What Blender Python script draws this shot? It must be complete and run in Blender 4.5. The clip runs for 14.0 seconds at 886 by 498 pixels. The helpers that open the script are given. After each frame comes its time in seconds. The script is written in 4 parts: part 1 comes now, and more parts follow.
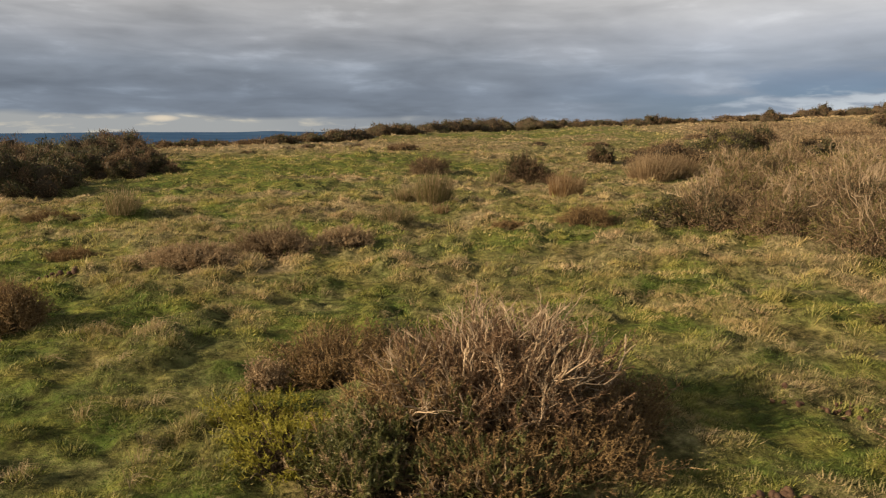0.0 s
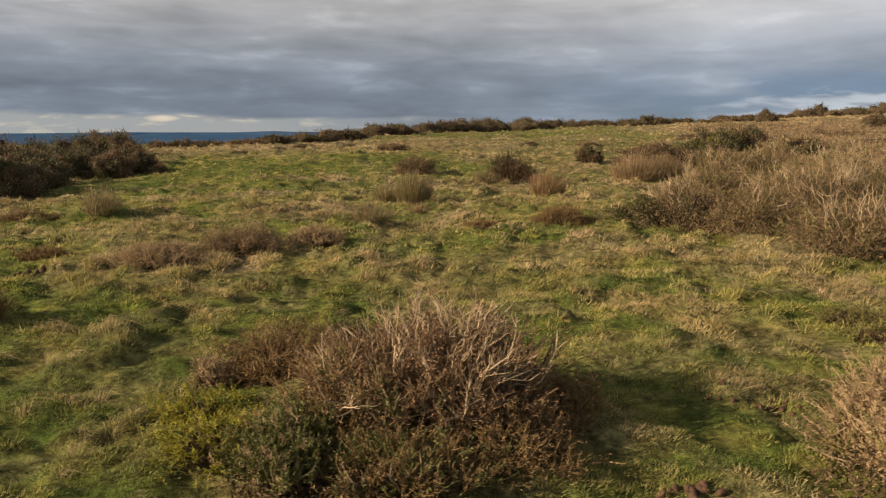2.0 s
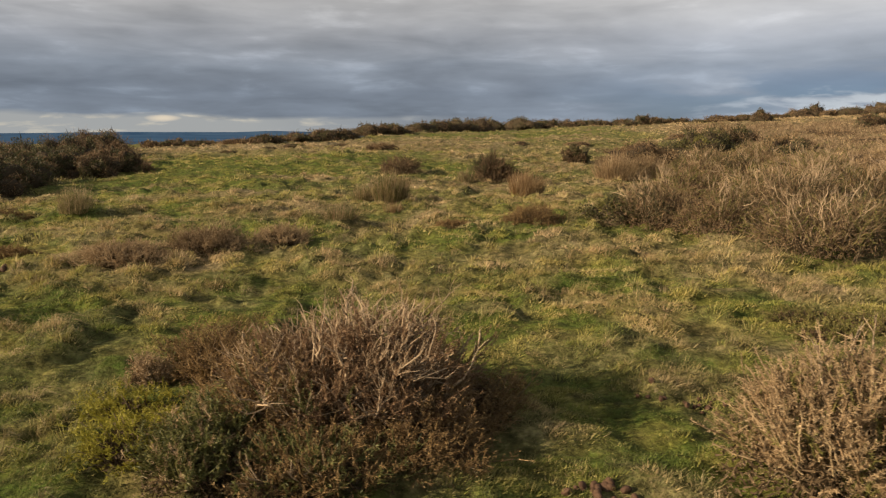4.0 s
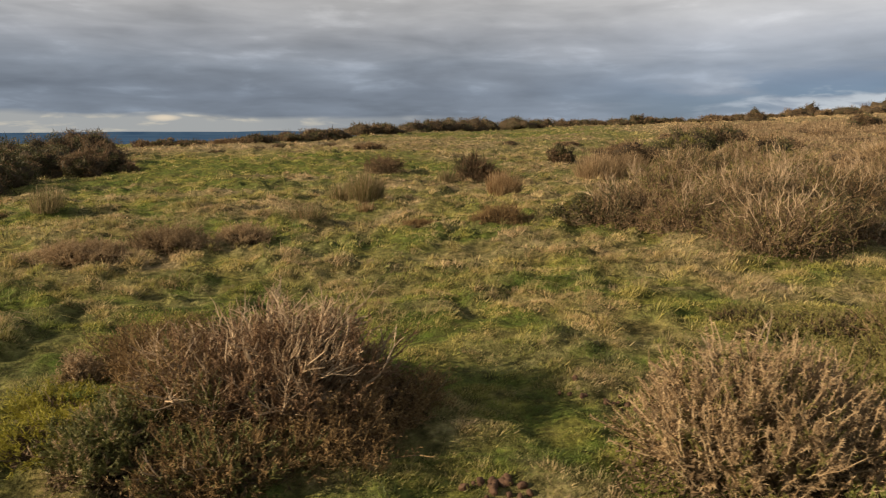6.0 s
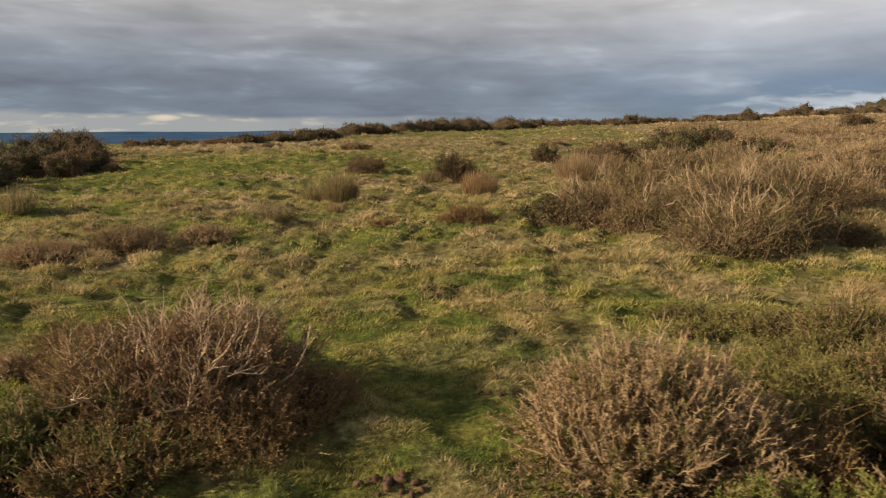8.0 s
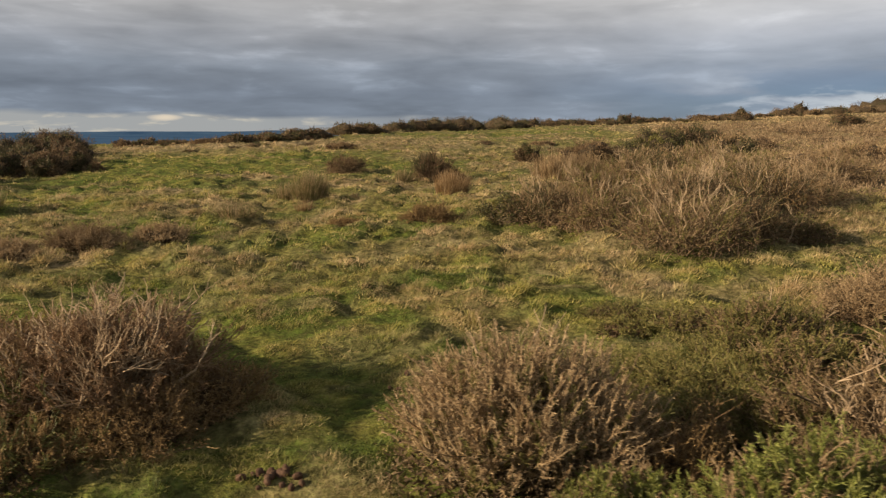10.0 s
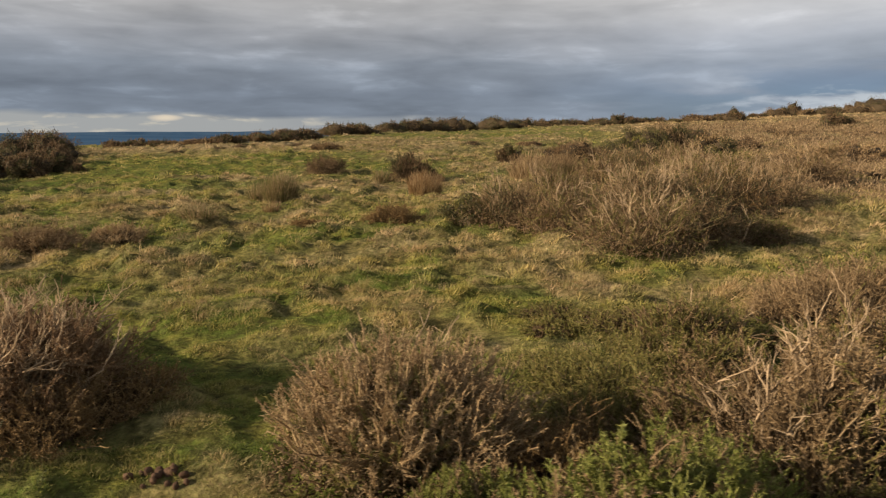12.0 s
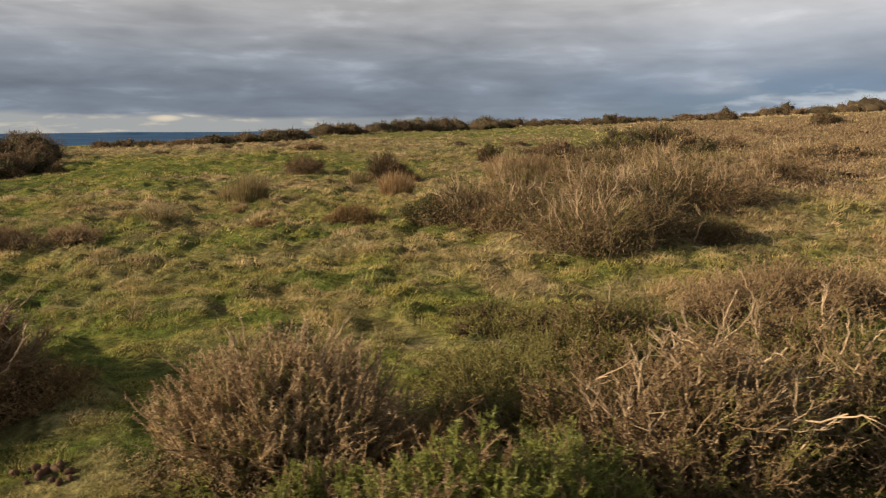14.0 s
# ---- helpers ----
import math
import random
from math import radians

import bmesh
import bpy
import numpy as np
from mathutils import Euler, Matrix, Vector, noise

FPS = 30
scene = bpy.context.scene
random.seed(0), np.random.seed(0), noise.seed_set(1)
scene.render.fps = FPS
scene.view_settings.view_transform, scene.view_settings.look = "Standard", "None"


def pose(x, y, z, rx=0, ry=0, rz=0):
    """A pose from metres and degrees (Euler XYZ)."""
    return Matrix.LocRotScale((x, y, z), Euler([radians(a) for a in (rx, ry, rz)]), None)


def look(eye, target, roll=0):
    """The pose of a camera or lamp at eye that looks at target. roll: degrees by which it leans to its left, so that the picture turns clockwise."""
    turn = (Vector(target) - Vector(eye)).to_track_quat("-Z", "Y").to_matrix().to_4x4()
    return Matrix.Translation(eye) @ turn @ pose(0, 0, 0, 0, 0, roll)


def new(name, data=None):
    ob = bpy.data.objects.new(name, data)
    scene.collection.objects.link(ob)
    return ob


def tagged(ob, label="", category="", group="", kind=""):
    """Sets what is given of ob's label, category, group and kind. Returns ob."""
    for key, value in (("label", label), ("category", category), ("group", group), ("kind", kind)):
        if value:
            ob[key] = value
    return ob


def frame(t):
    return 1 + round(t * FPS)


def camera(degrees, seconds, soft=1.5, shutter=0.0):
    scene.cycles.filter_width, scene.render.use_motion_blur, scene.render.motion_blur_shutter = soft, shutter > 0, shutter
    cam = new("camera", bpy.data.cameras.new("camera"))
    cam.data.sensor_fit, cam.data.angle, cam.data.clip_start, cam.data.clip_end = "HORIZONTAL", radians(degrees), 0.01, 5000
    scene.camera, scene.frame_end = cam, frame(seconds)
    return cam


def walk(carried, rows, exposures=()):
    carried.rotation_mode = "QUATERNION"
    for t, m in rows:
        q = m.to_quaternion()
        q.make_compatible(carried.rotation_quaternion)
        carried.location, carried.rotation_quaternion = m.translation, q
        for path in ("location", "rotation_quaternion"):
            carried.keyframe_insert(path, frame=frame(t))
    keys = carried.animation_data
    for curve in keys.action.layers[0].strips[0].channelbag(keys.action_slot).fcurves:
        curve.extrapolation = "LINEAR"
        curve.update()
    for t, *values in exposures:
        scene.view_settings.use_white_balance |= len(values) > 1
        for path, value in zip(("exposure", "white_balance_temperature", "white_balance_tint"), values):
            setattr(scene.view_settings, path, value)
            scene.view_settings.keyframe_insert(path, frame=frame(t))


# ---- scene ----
cam = camera(63.0, 14.0, 1.2, 0.9)
METRES, EYE, TILT, LEAN, TURN = 4.0, 1.85, -9.2, 0.0, 0.0
ROWS = [
    (0.0, 0.0, 0.0, 0.0, 0.0, 0.0, -0.0),
    (0.5, 0.0252, -0.0047, -0.0015, 0.01, 0.01, -0.0),
    (1.0, 0.0503, -0.0084, -0.0028, 0.01, 0.01, 0.01),
    (1.5, 0.0769, -0.0116, -0.0036, 0.02, 0.01, 0.01),
    (2.0, 0.1051, -0.0147, -0.0035, 0.02, 0.01, -0.0),
    (2.5, 0.1356, -0.0162, -0.0031, 0.03, 0.01, -0.02),
    (3.0, 0.1662, -0.0162, -0.003, 0.04, 0.01, -0.03),
    (5.5, 0.3286, -0.028, -0.0102, 0.12, -0.03, -0.02),
    (6.0, 0.3639, -0.0293, -0.0076, 0.12, -0.03, -0.03),
    (6.5, 0.3973, -0.0311, -0.0059, 0.12, -0.02, -0.02),
    (7.0, 0.4303, -0.0342, -0.0054, 0.14, -0.02, -0.0),
    (7.5, 0.4664, -0.0379, -0.0066, 0.14, -0.03, 0.01),
    (8.0, 0.5051, -0.0414, -0.0073, 0.14, -0.04, -0.02),
    (10.5, 0.7082, -0.0564, -0.0124, 0.22, -0.05, -0.04),
    (11.0, 0.7488, -0.0601, -0.0116, 0.23, -0.05, -0.03),
    (11.5, 0.7883, -0.0642, -0.0101, 0.24, -0.05, -0.01),
    (12.0, 0.8277, -0.0683, -0.0085, 0.24, -0.05, 0.01),
    (12.5, 0.8687, -0.0724, -0.0083, 0.24, -0.05, 0.03),
    (13.0, 0.9099, -0.0769, -0.0087, 0.24, -0.05, 0.06),
    (13.5, 0.9521, -0.0809, -0.0092, 0.25, -0.05, 0.1),
    (14.0, 0.9953, -0.0845, -0.0089, 0.25, -0.06, 0.11),
]
walk(cam, [(t, pose(0, 0, EYE, TILT, LEAN, TURN) @ pose(METRES * x, METRES * y, METRES * z, 90 + pitch, roll, yaw)) for t, x, y, z, yaw, pitch, roll in ROWS])

# ---- world, sun ----
SUN_AZ, SUN_EL = radians(-108.0), radians(20.0)          # from +y, clockwise positive; low winter sun
sun_dir = Vector((math.sin(SUN_AZ) * math.cos(SUN_EL), math.cos(SUN_AZ) * math.cos(SUN_EL), math.sin(SUN_EL)))
sun = new("sun", bpy.data.lights.new("sun", "SUN"))
sun.data.energy, sun.data.angle, sun.data.color = 8.7, radians(0.6), (1.0, 0.79, 0.56)
sun.matrix_world = look(sun_dir * 50, (0, 0, 0))
EXPOSURE = 0.0
scene.view_settings.exposure = EXPOSURE


class Nodes:
    """Short hand for building a node tree."""

    def __init__(self, tree):
        self.tree = tree
        tree.nodes.clear()

    def add(self, kind):
        return self.tree.nodes.new(kind)

    def link(self, a, b):
        self.tree.links.new(a, b)

    def math(self, op, a, b=None, clamp=False):
        node = self.add("ShaderNodeMath")
        node.operation, node.use_clamp = op, clamp
        for i, v in enumerate((a, b)):
            if v is None:
                continue
            if isinstance(v, (int, float)):
                node.inputs[i].default_value = v
            else:
                self.link(v, node.inputs[i])
        return node.outputs[0]

    def ramp(self, fac, stops, mode="LINEAR"):
        node = self.add("ShaderNodeValToRGB")
        node.color_ramp.interpolation = mode
        el = node.color_ramp.elements
        while len(el) < len(stops):
            el.new(0.5)
        for e, (p, c) in zip(el, stops):
            e.position, e.color = p, (*c, 1) if len(c) == 3 else c
        self.link(fac, node.inputs[0])
        return node.outputs[0]

    def mix(self, fac, a, b, blend="MIX"):
        node = self.add("ShaderNodeMix")
        node.data_type, node.blend_type = "RGBA", blend
        for sock, v in ((node.inputs[0], fac), (node.inputs[6], a), (node.inputs[7], b)):
            if isinstance(v, (int, float)):
                sock.default_value = v
            elif isinstance(v, tuple):
                sock.default_value = (*v, 1)
            else:
                self.link(v, sock)
        return node.outputs[2]

    def noise(self, vector, scale, detail=4, rough=0.55, distort=0.0):
        node = self.add("ShaderNodeTexNoise")
        node.inputs["Scale"].default_value = scale
        node.inputs["Detail"].default_value = detail
        node.inputs["Roughness"].default_value = rough
        node.inputs["Distortion"].default_value = distort
        if vector is not None:
            self.link(vector, node.inputs["Vector"])
        return node.outputs["Fac"]


def build_world():
    """A layered cloud deck over a clear Nishita sky, brighter in the gap above the horizon."""
    world = bpy.data.worlds.new("sky")
    scene.world = world
    world.use_nodes = True
    n = Nodes(world.node_tree)
    way = n.add("ShaderNodeTexCoord").outputs["Generated"]
    sep = n.add("ShaderNodeSeparateXYZ")
    n.link(way, sep.inputs[0])
    x, y, z = sep.outputs
    up = n.math("MAXIMUM", z, 0.0)
    lift = n.math("ADD", up, 0.19)
    flat = n.add("ShaderNodeCombineXYZ")
    n.link(n.math("DIVIDE", x, lift), flat.inputs[0])
    n.link(n.math("DIVIDE", y, lift), flat.inputs[1])
    big = n.noise(flat.outputs[0], 1.1, 3, 0.5, 0.4)
    fine = n.noise(flat.outputs[0], 3.4, 5, 0.55, 0.3)
    streak = n.add("ShaderNodeCombineXYZ")
    n.link(n.math("MULTIPLY", x, 3.2), streak.inputs[0])
    n.link(n.math("MULTIPLY", y, 3.2), streak.inputs[1])
    n.link(n.math("MULTIPLY", up, 20.0), streak.inputs[2])
    bands = n.noise(streak.outputs[0], 1.7, 5, 0.48, 0.35)
    east = n.math("MULTIPLY", n.math("ADD", x, 0.05), 2.6, True)
    west = n.math("MULTIPLY", n.math("SUBTRACT", 0.06, x), 3.2, True)

    def swing(fac, amount):
        return n.math("MULTIPLY", n.math("SUBTRACT", fac, 0.5), amount)

    tone = n.ramp(n.math("ADD", up, swing(bands, 0.035)), [(0.0, (0.21, 0.248, 0.30)), (0.05, (0.192, 0.225, 0.275)), (0.085, (0.237, 0.268, 0.315)), (0.12, (0.32, 0.335, 0.365)),
                       (0.16, (0.408, 0.406, 0.41)), (0.2, (0.482, 0.472, 0.455)), (0.5, (0.31, 0.315, 0.335)), (1.0, (0.24, 0.245, 0.262))])
    gain = n.math("ADD", n.math("ADD", 1.01, swing(big, 0.75)), n.math("ADD", swing(fine, 0.45), swing(bands, 0.85)))
    gain = n.math("MAXIMUM", n.math("ADD", gain, n.math("MULTIPLY", east, 0.40)), 0.45)
    gain = n.math("ADD", gain, n.math("MULTIPLY", n.math("SUBTRACT", n.math("ADD", n.math("MULTIPLY", fine, 0.6), n.math("MULTIPLY", bands, 0.4)), 0.55, True), 1.7))
    shade = n.add("ShaderNodeCombineXYZ")
    for i in range(3):
        n.link(gain, shade.inputs[i])
    cloud = n.mix(1.0, tone, shade.outputs[0], "MULTIPLY")
    # the bright slot between the deck and the lowland
    slot = n.math("MULTIPLY", n.math("SUBTRACT", n.math("ADD", 0.024, swing(bands, 0.022)), up), 160.0, True)
    slot_tone = n.mix(n.math("MULTIPLY", n.math("SUBTRACT", fine, 0.53, True), 5.0, True), (0.365, 0.377, 0.378), (0.66, 0.60, 0.48))
    cloud = n.mix(n.math("MULTIPLY", slot, west), cloud, slot_tone)
    puff = n.math("ADD", n.math("POWER", n.math("MULTIPLY", n.math("ADD", x, 0.357), 46.0), 2.0), n.math("POWER", n.math("MULTIPLY", n.math("SUBTRACT", n.math("ADD", up, swing(fine, 0.008)), 0.017), 210.0), 2.0))
    cloud = n.mix(n.math("SUBTRACT", 1.0, puff, True), cloud, (0.74, 0.64, 0.50))
    # clear sky low in the east, crossed by thin bright cloud
    sky = n.add("ShaderNodeTexSky")
    sky.sky_type, sky.sun_disc, sky.sun_elevation, sky.sun_rotation = "NISHITA", False, SUN_EL, SUN_AZ
    clear = n.mix(1.0, sky.outputs[0], (0.032, 0.047, 0.088), "MULTIPLY")
    low = n.math("MULTIPLY", n.math("SUBTRACT", 0.085, up), 18.0, True)
    gap = n.math("MULTIPLY", n.math("MULTIPLY", n.math("SUBTRACT", x, 0.10), 3.0, True), low)
    gap = n.math("MULTIPLY", gap, n.math("MULTIPLY", n.math("SUBTRACT", 0.56, bands), 7.0, True))
    col = n.mix(n.math("MULTIPLY", gap, 0.85), cloud, clear)
    wisp = n.math("MULTIPLY", n.math("SUBTRACT", n.math("ADD", n.math("MULTIPLY", bands, 0.5), n.math("MULTIPLY", fine, 0.5)), 0.505), 14.0, True)
    wisp = n.math("MULTIPLY", wisp, n.math("MULTIPLY", n.math("SUBTRACT", x, 0.30), 5.0, True))
    col = n.mix(n.math("MULTIPLY", n.math("MULTIPLY", wisp, low), 0.7), col, (0.66, 0.70, 0.72))
    back = n.add("ShaderNodeBackground")
    back.inputs[1].default_value = 1.0
    n.link(col, back.inputs[0])
    n.link(back.outputs[0], n.add("ShaderNodeOutputWorld").inputs[0])


build_world()

# ---- noise in the plan ----


def lattice(ix, iy, seed):
    h = (ix.astype(np.int64) * 374761393 + iy.astype(np.int64) * 668265263 + seed * 974634777) & 0xFFFFFFFF
    h = ((h ^ (h >> 13)) * 1274126177) & 0xFFFFFFFF
    return ((h ^ (h >> 16)) & 0xFFFFFF) / float(0xFFFFFF)


def vnoise(x, y, seed=0):
    """Smooth value noise, 0 to 1, one cell a metre."""
    ix, iy = np.floor(x), np.floor(y)
    fx, fy = x - ix, y - iy
    fx, fy = fx * fx * fx * (fx * (fx * 6 - 15) + 10), fy * fy * fy * (fy * (fy * 6 - 15) + 10)
    a, b = lattice(ix, iy, seed), lattice(ix + 1, iy, seed)
    c, d = lattice(ix, iy + 1, seed), lattice(ix + 1, iy + 1, seed)
    return (a * (1 - fx) + b * fx) * (1 - fy) + (c * (1 - fx) + d * fx) * fy


def fbm(x, y, size, seed=0, octaves=4, gain=0.5):
    total, amp, norm = 0.0, 1.0, 0.0
    for o in range(octaves):
        total = total + amp * vnoise(x / size * 2 ** o + 17.3 * o, y / size * 2 ** o - 9.1 * o, seed + o)
        norm += amp
        amp *= gain
    return total / norm


def step(lo, hi, v):
    t = np.clip((v - lo) / (hi - lo), 0, 1)
    return t * t * (3 - 2 * t)


def bump(x, y, cx, cy, rx, ry):
    return np.exp(-(((x - cx) / rx) ** 2 + ((y - cy) / ry) ** 2))


def crest(x):
    """How far ahead the moor's skyline lies."""
    return 43 + 22 * step(-9, 8, x) + 22 * step(10, 50, x)


def lie(x, y):
    """The broad lie of the land: a gentle rise to a crest, then a fall to the lowland."""
    c = crest(x)
    yy = np.minimum(y, c)
    z = 0.034 * (np.maximum(yy, -6) - 3.5) + 0.0005 * np.maximum(x - 8, 0) * np.clip(yy, 0, 90)
    z = z - 0.03 * np.clip(-x - 3, 0, 12) * step(2, 9, y) + 0.1 * bump(x, y, -3, 29, 8, 6) - 0.15 * bump(x, y, 0, 19.5, 8, 4.5) - 0.24 * bump(x, y, 11.5, 26, 4.5, 5) - 0.11 * step(0.5, 3, y) * (1 - step(6.5, 11, y)) + 0.15 * bump(x, y, -14, 30, 5, 4)
    z = z + 0.03 * np.clip(x - 25, 0, 40) * step(40, 68, y)
    over = np.maximum(y - c + 3, 0)
    z = z - 0.0022 * np.minimum(over, 80) ** 2
    far = step(60, 260, np.hypot(x, y))
    return z * (1 - far) + -16.0 * far


def dryness(x, y):
    """0: short green turf, 1: long bleached grass."""
    d = 0.48 * fbm(x * 0.85, y, 1.9, 11, 4) + 0.26 * fbm(x, y * 1.3, 7.5, 23, 3) + 0.26 * fbm(x * (0.8 - 0.4 * step(8, 16, y)), y * 1.2, 0.55 + 0.25 * step(8, 16, y), 29, 2)
    d = 0.74 * step(0.47, 0.63, d) * (1 - 0.55 * bump(x, y, -3.0, 5.0, 4.5, 3.2))
    d = d + 0.8 * step(5.5, 12, x - 0.14 * y) * step(13, 20, y) + 0.75 * bump(x, y, -4, 36, 12, 6) + 0.34 * step(8, 17, y) - 0.14 * bump(x, y, -4.5, 8.5, 4, 5) + 0.22 * bump(x, y, 6.0, 7.6, 2.4, 1.0) + 0.3 * bump(x, y, 4.7, 5.4, 1.2, 0.9) + 0.35 * bump(x, y, 11, 12, 4, 6)
    d = d - 0.5 * bump(x, y, -6.3, 19, 3.0, 7) - 0.2 * bump(x, y, 1.5, 8.5, 3.0, 3.0) - 0.18 * bump(x, y, 2.2, 4.6, 1.1, 2.2) - 0.5 * bump(x, y, 5.5, 38, 8, 4) - 0.35 * bump(x, y, 1.0, 24, 2.5, 3) - 0.42 * bump(x, y, -6, 26.5, 6, 3.5) - 0.45 * bump(x, y, 2, 51, 9, 6) + 0.25 * bump(x, y, 1, 37, 10, 3) + 0.5 * bump(x, y, -2.3, 8.9, 1.7, 0.8)
    return np.clip(d, 0, 1)


def tussock(x, y):
    """1 on a tussock of longer grass."""
    t = fbm(x, y, 0.62, 41, 3)
    return step(0.52, 0.72, t + 0.16 * (dryness(x, y) - 0.5)) * (1 - 0.9 * bump(x, y, 2.0, 3.6, 1.0, 1.2))


def hummocks(x, y, size=0.36, seed=63):
    """Small grazed cushions of turf: how high each spot stands on one (0 to 1), and that cushion's own chance number."""
    u, v = (x + 0.25 * y) / (size * 1.35), y / size
    iu, iv = np.floor(u), np.floor(v)
    best, own = np.zeros_like(u), np.zeros_like(u)
    for du in (-1, 0, 1):
        for dv in (-1, 0, 1):
            cu, cv = iu + du, iv + dv
            a, b, c = lattice(cu, cv, seed), lattice(cu, cv, seed + 1), lattice(cu, cv, seed + 2)
            r = 0.30 + 0.45 * c
            k = np.maximum(1 - ((u - cu - a) ** 2 + (v - cv - b) ** 2) / (r * r), 0) * (0.35 + 0.65 * lattice(cu, cv, seed + 3))
            own = np.where(k > best, c, own)
            best = np.maximum(best, k)
    return best, own


def ground_z(x, y):
    x, y = np.asarray(x, float), np.asarray(y, float)
    near = 1 - step(70, 140, np.hypot(x, y))
    z = lie(x, y) + near * (0.26 * (fbm(x, y, 3.2, 3, 3) - 0.5) + 0.08 * (fbm(x, y, 0.95, 5, 3) - 0.5) + 0.03 * step(0.40, 0.62, fbm(x * 0.8, y, 0.95, 55, 3)))
    return z + near * (0.085 * tussock(x, y) + 0.06 * (fbm(x, y, 0.24, 8, 2, 0.6) - 0.5) + 0.075 * hummocks(x, y)[0] * (0.75 + 0.5 * step(5, 9, y)))


# ---- meshes from arrays ----


def mesh_of(name, verts, tris, smooth=False, attrs=None):
    verts, tris = np.ascontiguousarray(verts, np.float32), np.ascontiguousarray(tris, np.int32)
    me = bpy.data.meshes.new(name)
    me.vertices.add(len(verts))
    me.vertices.foreach_set("co", verts.ravel())
    me.loops.add(tris.size)
    me.loops.foreach_set("vertex_index", tris.ravel())
    me.polygons.add(len(tris))
    me.polygons.foreach_set("loop_start", np.arange(0, tris.size, 3, dtype=np.int32))
    if smooth:
        me.polygons.foreach_set("use_smooth", np.ones(len(tris), bool))
    for key, value in (attrs or {}).items():
        me.attributes.new(key, "FLOAT", "POINT").data.foreach_set("value", np.ascontiguousarray(value, np.float32))
    me.update(calc_edges=True)
    return me


def join(pieces):
    verts, tris, at = [], [], 0
    for v, t in pieces:
        verts.append(v)
        tris.append(t + at)
        at += len(v)
    return np.concatenate(verts), np.concatenate(tris)


def part(name, geometry, material, parent, label="", smooth=False, attrs=None, stuff=True):
    ob = new(name, mesh_of(name, *geometry, smooth, attrs))
    ob.data.materials.append(material)
    ob.parent = parent
    if label:
        ob["label"] = label
    if stuff:
        ob["kind"] = "stuff"
    return ob


def unit(v):
    return v / np.maximum(np.linalg.norm(v, axis=-1, keepdims=True), 1e-9)


def tubes(p, r, sides=3):
    """Tapered twigs: p (n, k, 3) points along each, r (n, k) radii."""
    n, k, _ = p.shape
    tan = unit(np.gradient(p, axis=1))
    ref = np.where(np.abs(tan[..., 2:3]) > 0.8, np.array([1.0, 0.2, 0.0]), np.array([0.0, 0.1, 1.0]))
    a = unit(np.cross(tan, ref))
    b = np.cross(tan, a)
    ang = np.arange(sides) * 2 * np.pi / sides
    v = p[:, :, None] + r[:, :, None, None] * (np.cos(ang)[:, None] * a[:, :, None] + np.sin(ang)[:, None] * b[:, :, None])
    i = np.arange(n * k * sides).reshape(n, k, sides)
    j = np.roll(i, -1, axis=2)
    lo, lo2, hi, hi2 = i[:, :-1].ravel(), j[:, :-1].ravel(), i[:, 1:].ravel(), j[:, 1:].ravel()
    return v.reshape(-1, 3), np.concatenate([np.stack([lo, lo2, hi2], 1), np.stack([lo, hi2, hi], 1)])


def needles(at, way, length, width, rng):
    """One narrow triangle at each point."""
    n = len(at)
    side = unit(np.cross(way, rng.normal(size=(n, 3)))) * (np.ones(n) * width)[:, None] * 0.5
    tip = at + way * (np.ones(n) * length)[:, None]
    v = np.stack([at - side, at + side, tip], 1).reshape(-1, 3)
    return v, np.arange(3 * n).reshape(n, 3)


def straws(lines, width, rng):
    """Each line as one slender blade from its first point to its last."""
    span = lines[:, -1] - lines[:, 0]
    return needles(lines[:, 0], unit(span), np.linalg.norm(span, axis=1), width, rng)


def bend(start, end, k, rng, sag, gnarl):
    """Curved lines from start to end (n, 3), k points each."""
    t = np.linspace(0, 1, k)[None, :, None]
    span = np.linalg.norm(end - start, axis=1)[:, None]
    ctrl = (start + end) / 2 + sag * span + rng.normal(size=start.shape) * gnarl * span
    p = (1 - t) ** 2 * start[:, None] + 2 * t * (1 - t) * ctrl[:, None] + t * t * end[:, None]
    wob = rng.normal(size=p.shape) * (gnarl * 0.35) * span[:, None]
    wob[:, 0] = 0
    return p + wob


def along(p, count, lo, hi, rng):
    """count points on each line, with the line's direction there."""
    n, k, _ = p.shape
    t = rng.uniform(lo, hi, (n, count)) * (k - 1)
    i = np.minimum(t.astype(int), k - 2)
    f = (t - i)[..., None]
    row = np.arange(n)[:, None]
    a, b = p[row, i], p[row, i + 1]
    return (a + f * (b - a)).reshape(-1, 3), unit(b - a).reshape(-1, 3)


def lobes(way, rng_seed, depth):
    """An uneven radius for each direction."""
    az = np.arctan2(way[:, 1], way[:, 0])
    v = 0.0
    for k, ph in ((2, 1.3), (3, 4.1), (5, 2.2), (7, 0.4)):
        v = v + np.sin(k * az + ph * rng_seed + 2.0 * way[:, 2] * k) / k ** 0.6
    return 1 + depth * v * 0.4 * np.hypot(way[:, 0], way[:, 1])


# ---- materials ----


def material(name):
    m = bpy.data.materials.new(name)
    m.use_nodes = True
    return m, Nodes(m.node_tree)


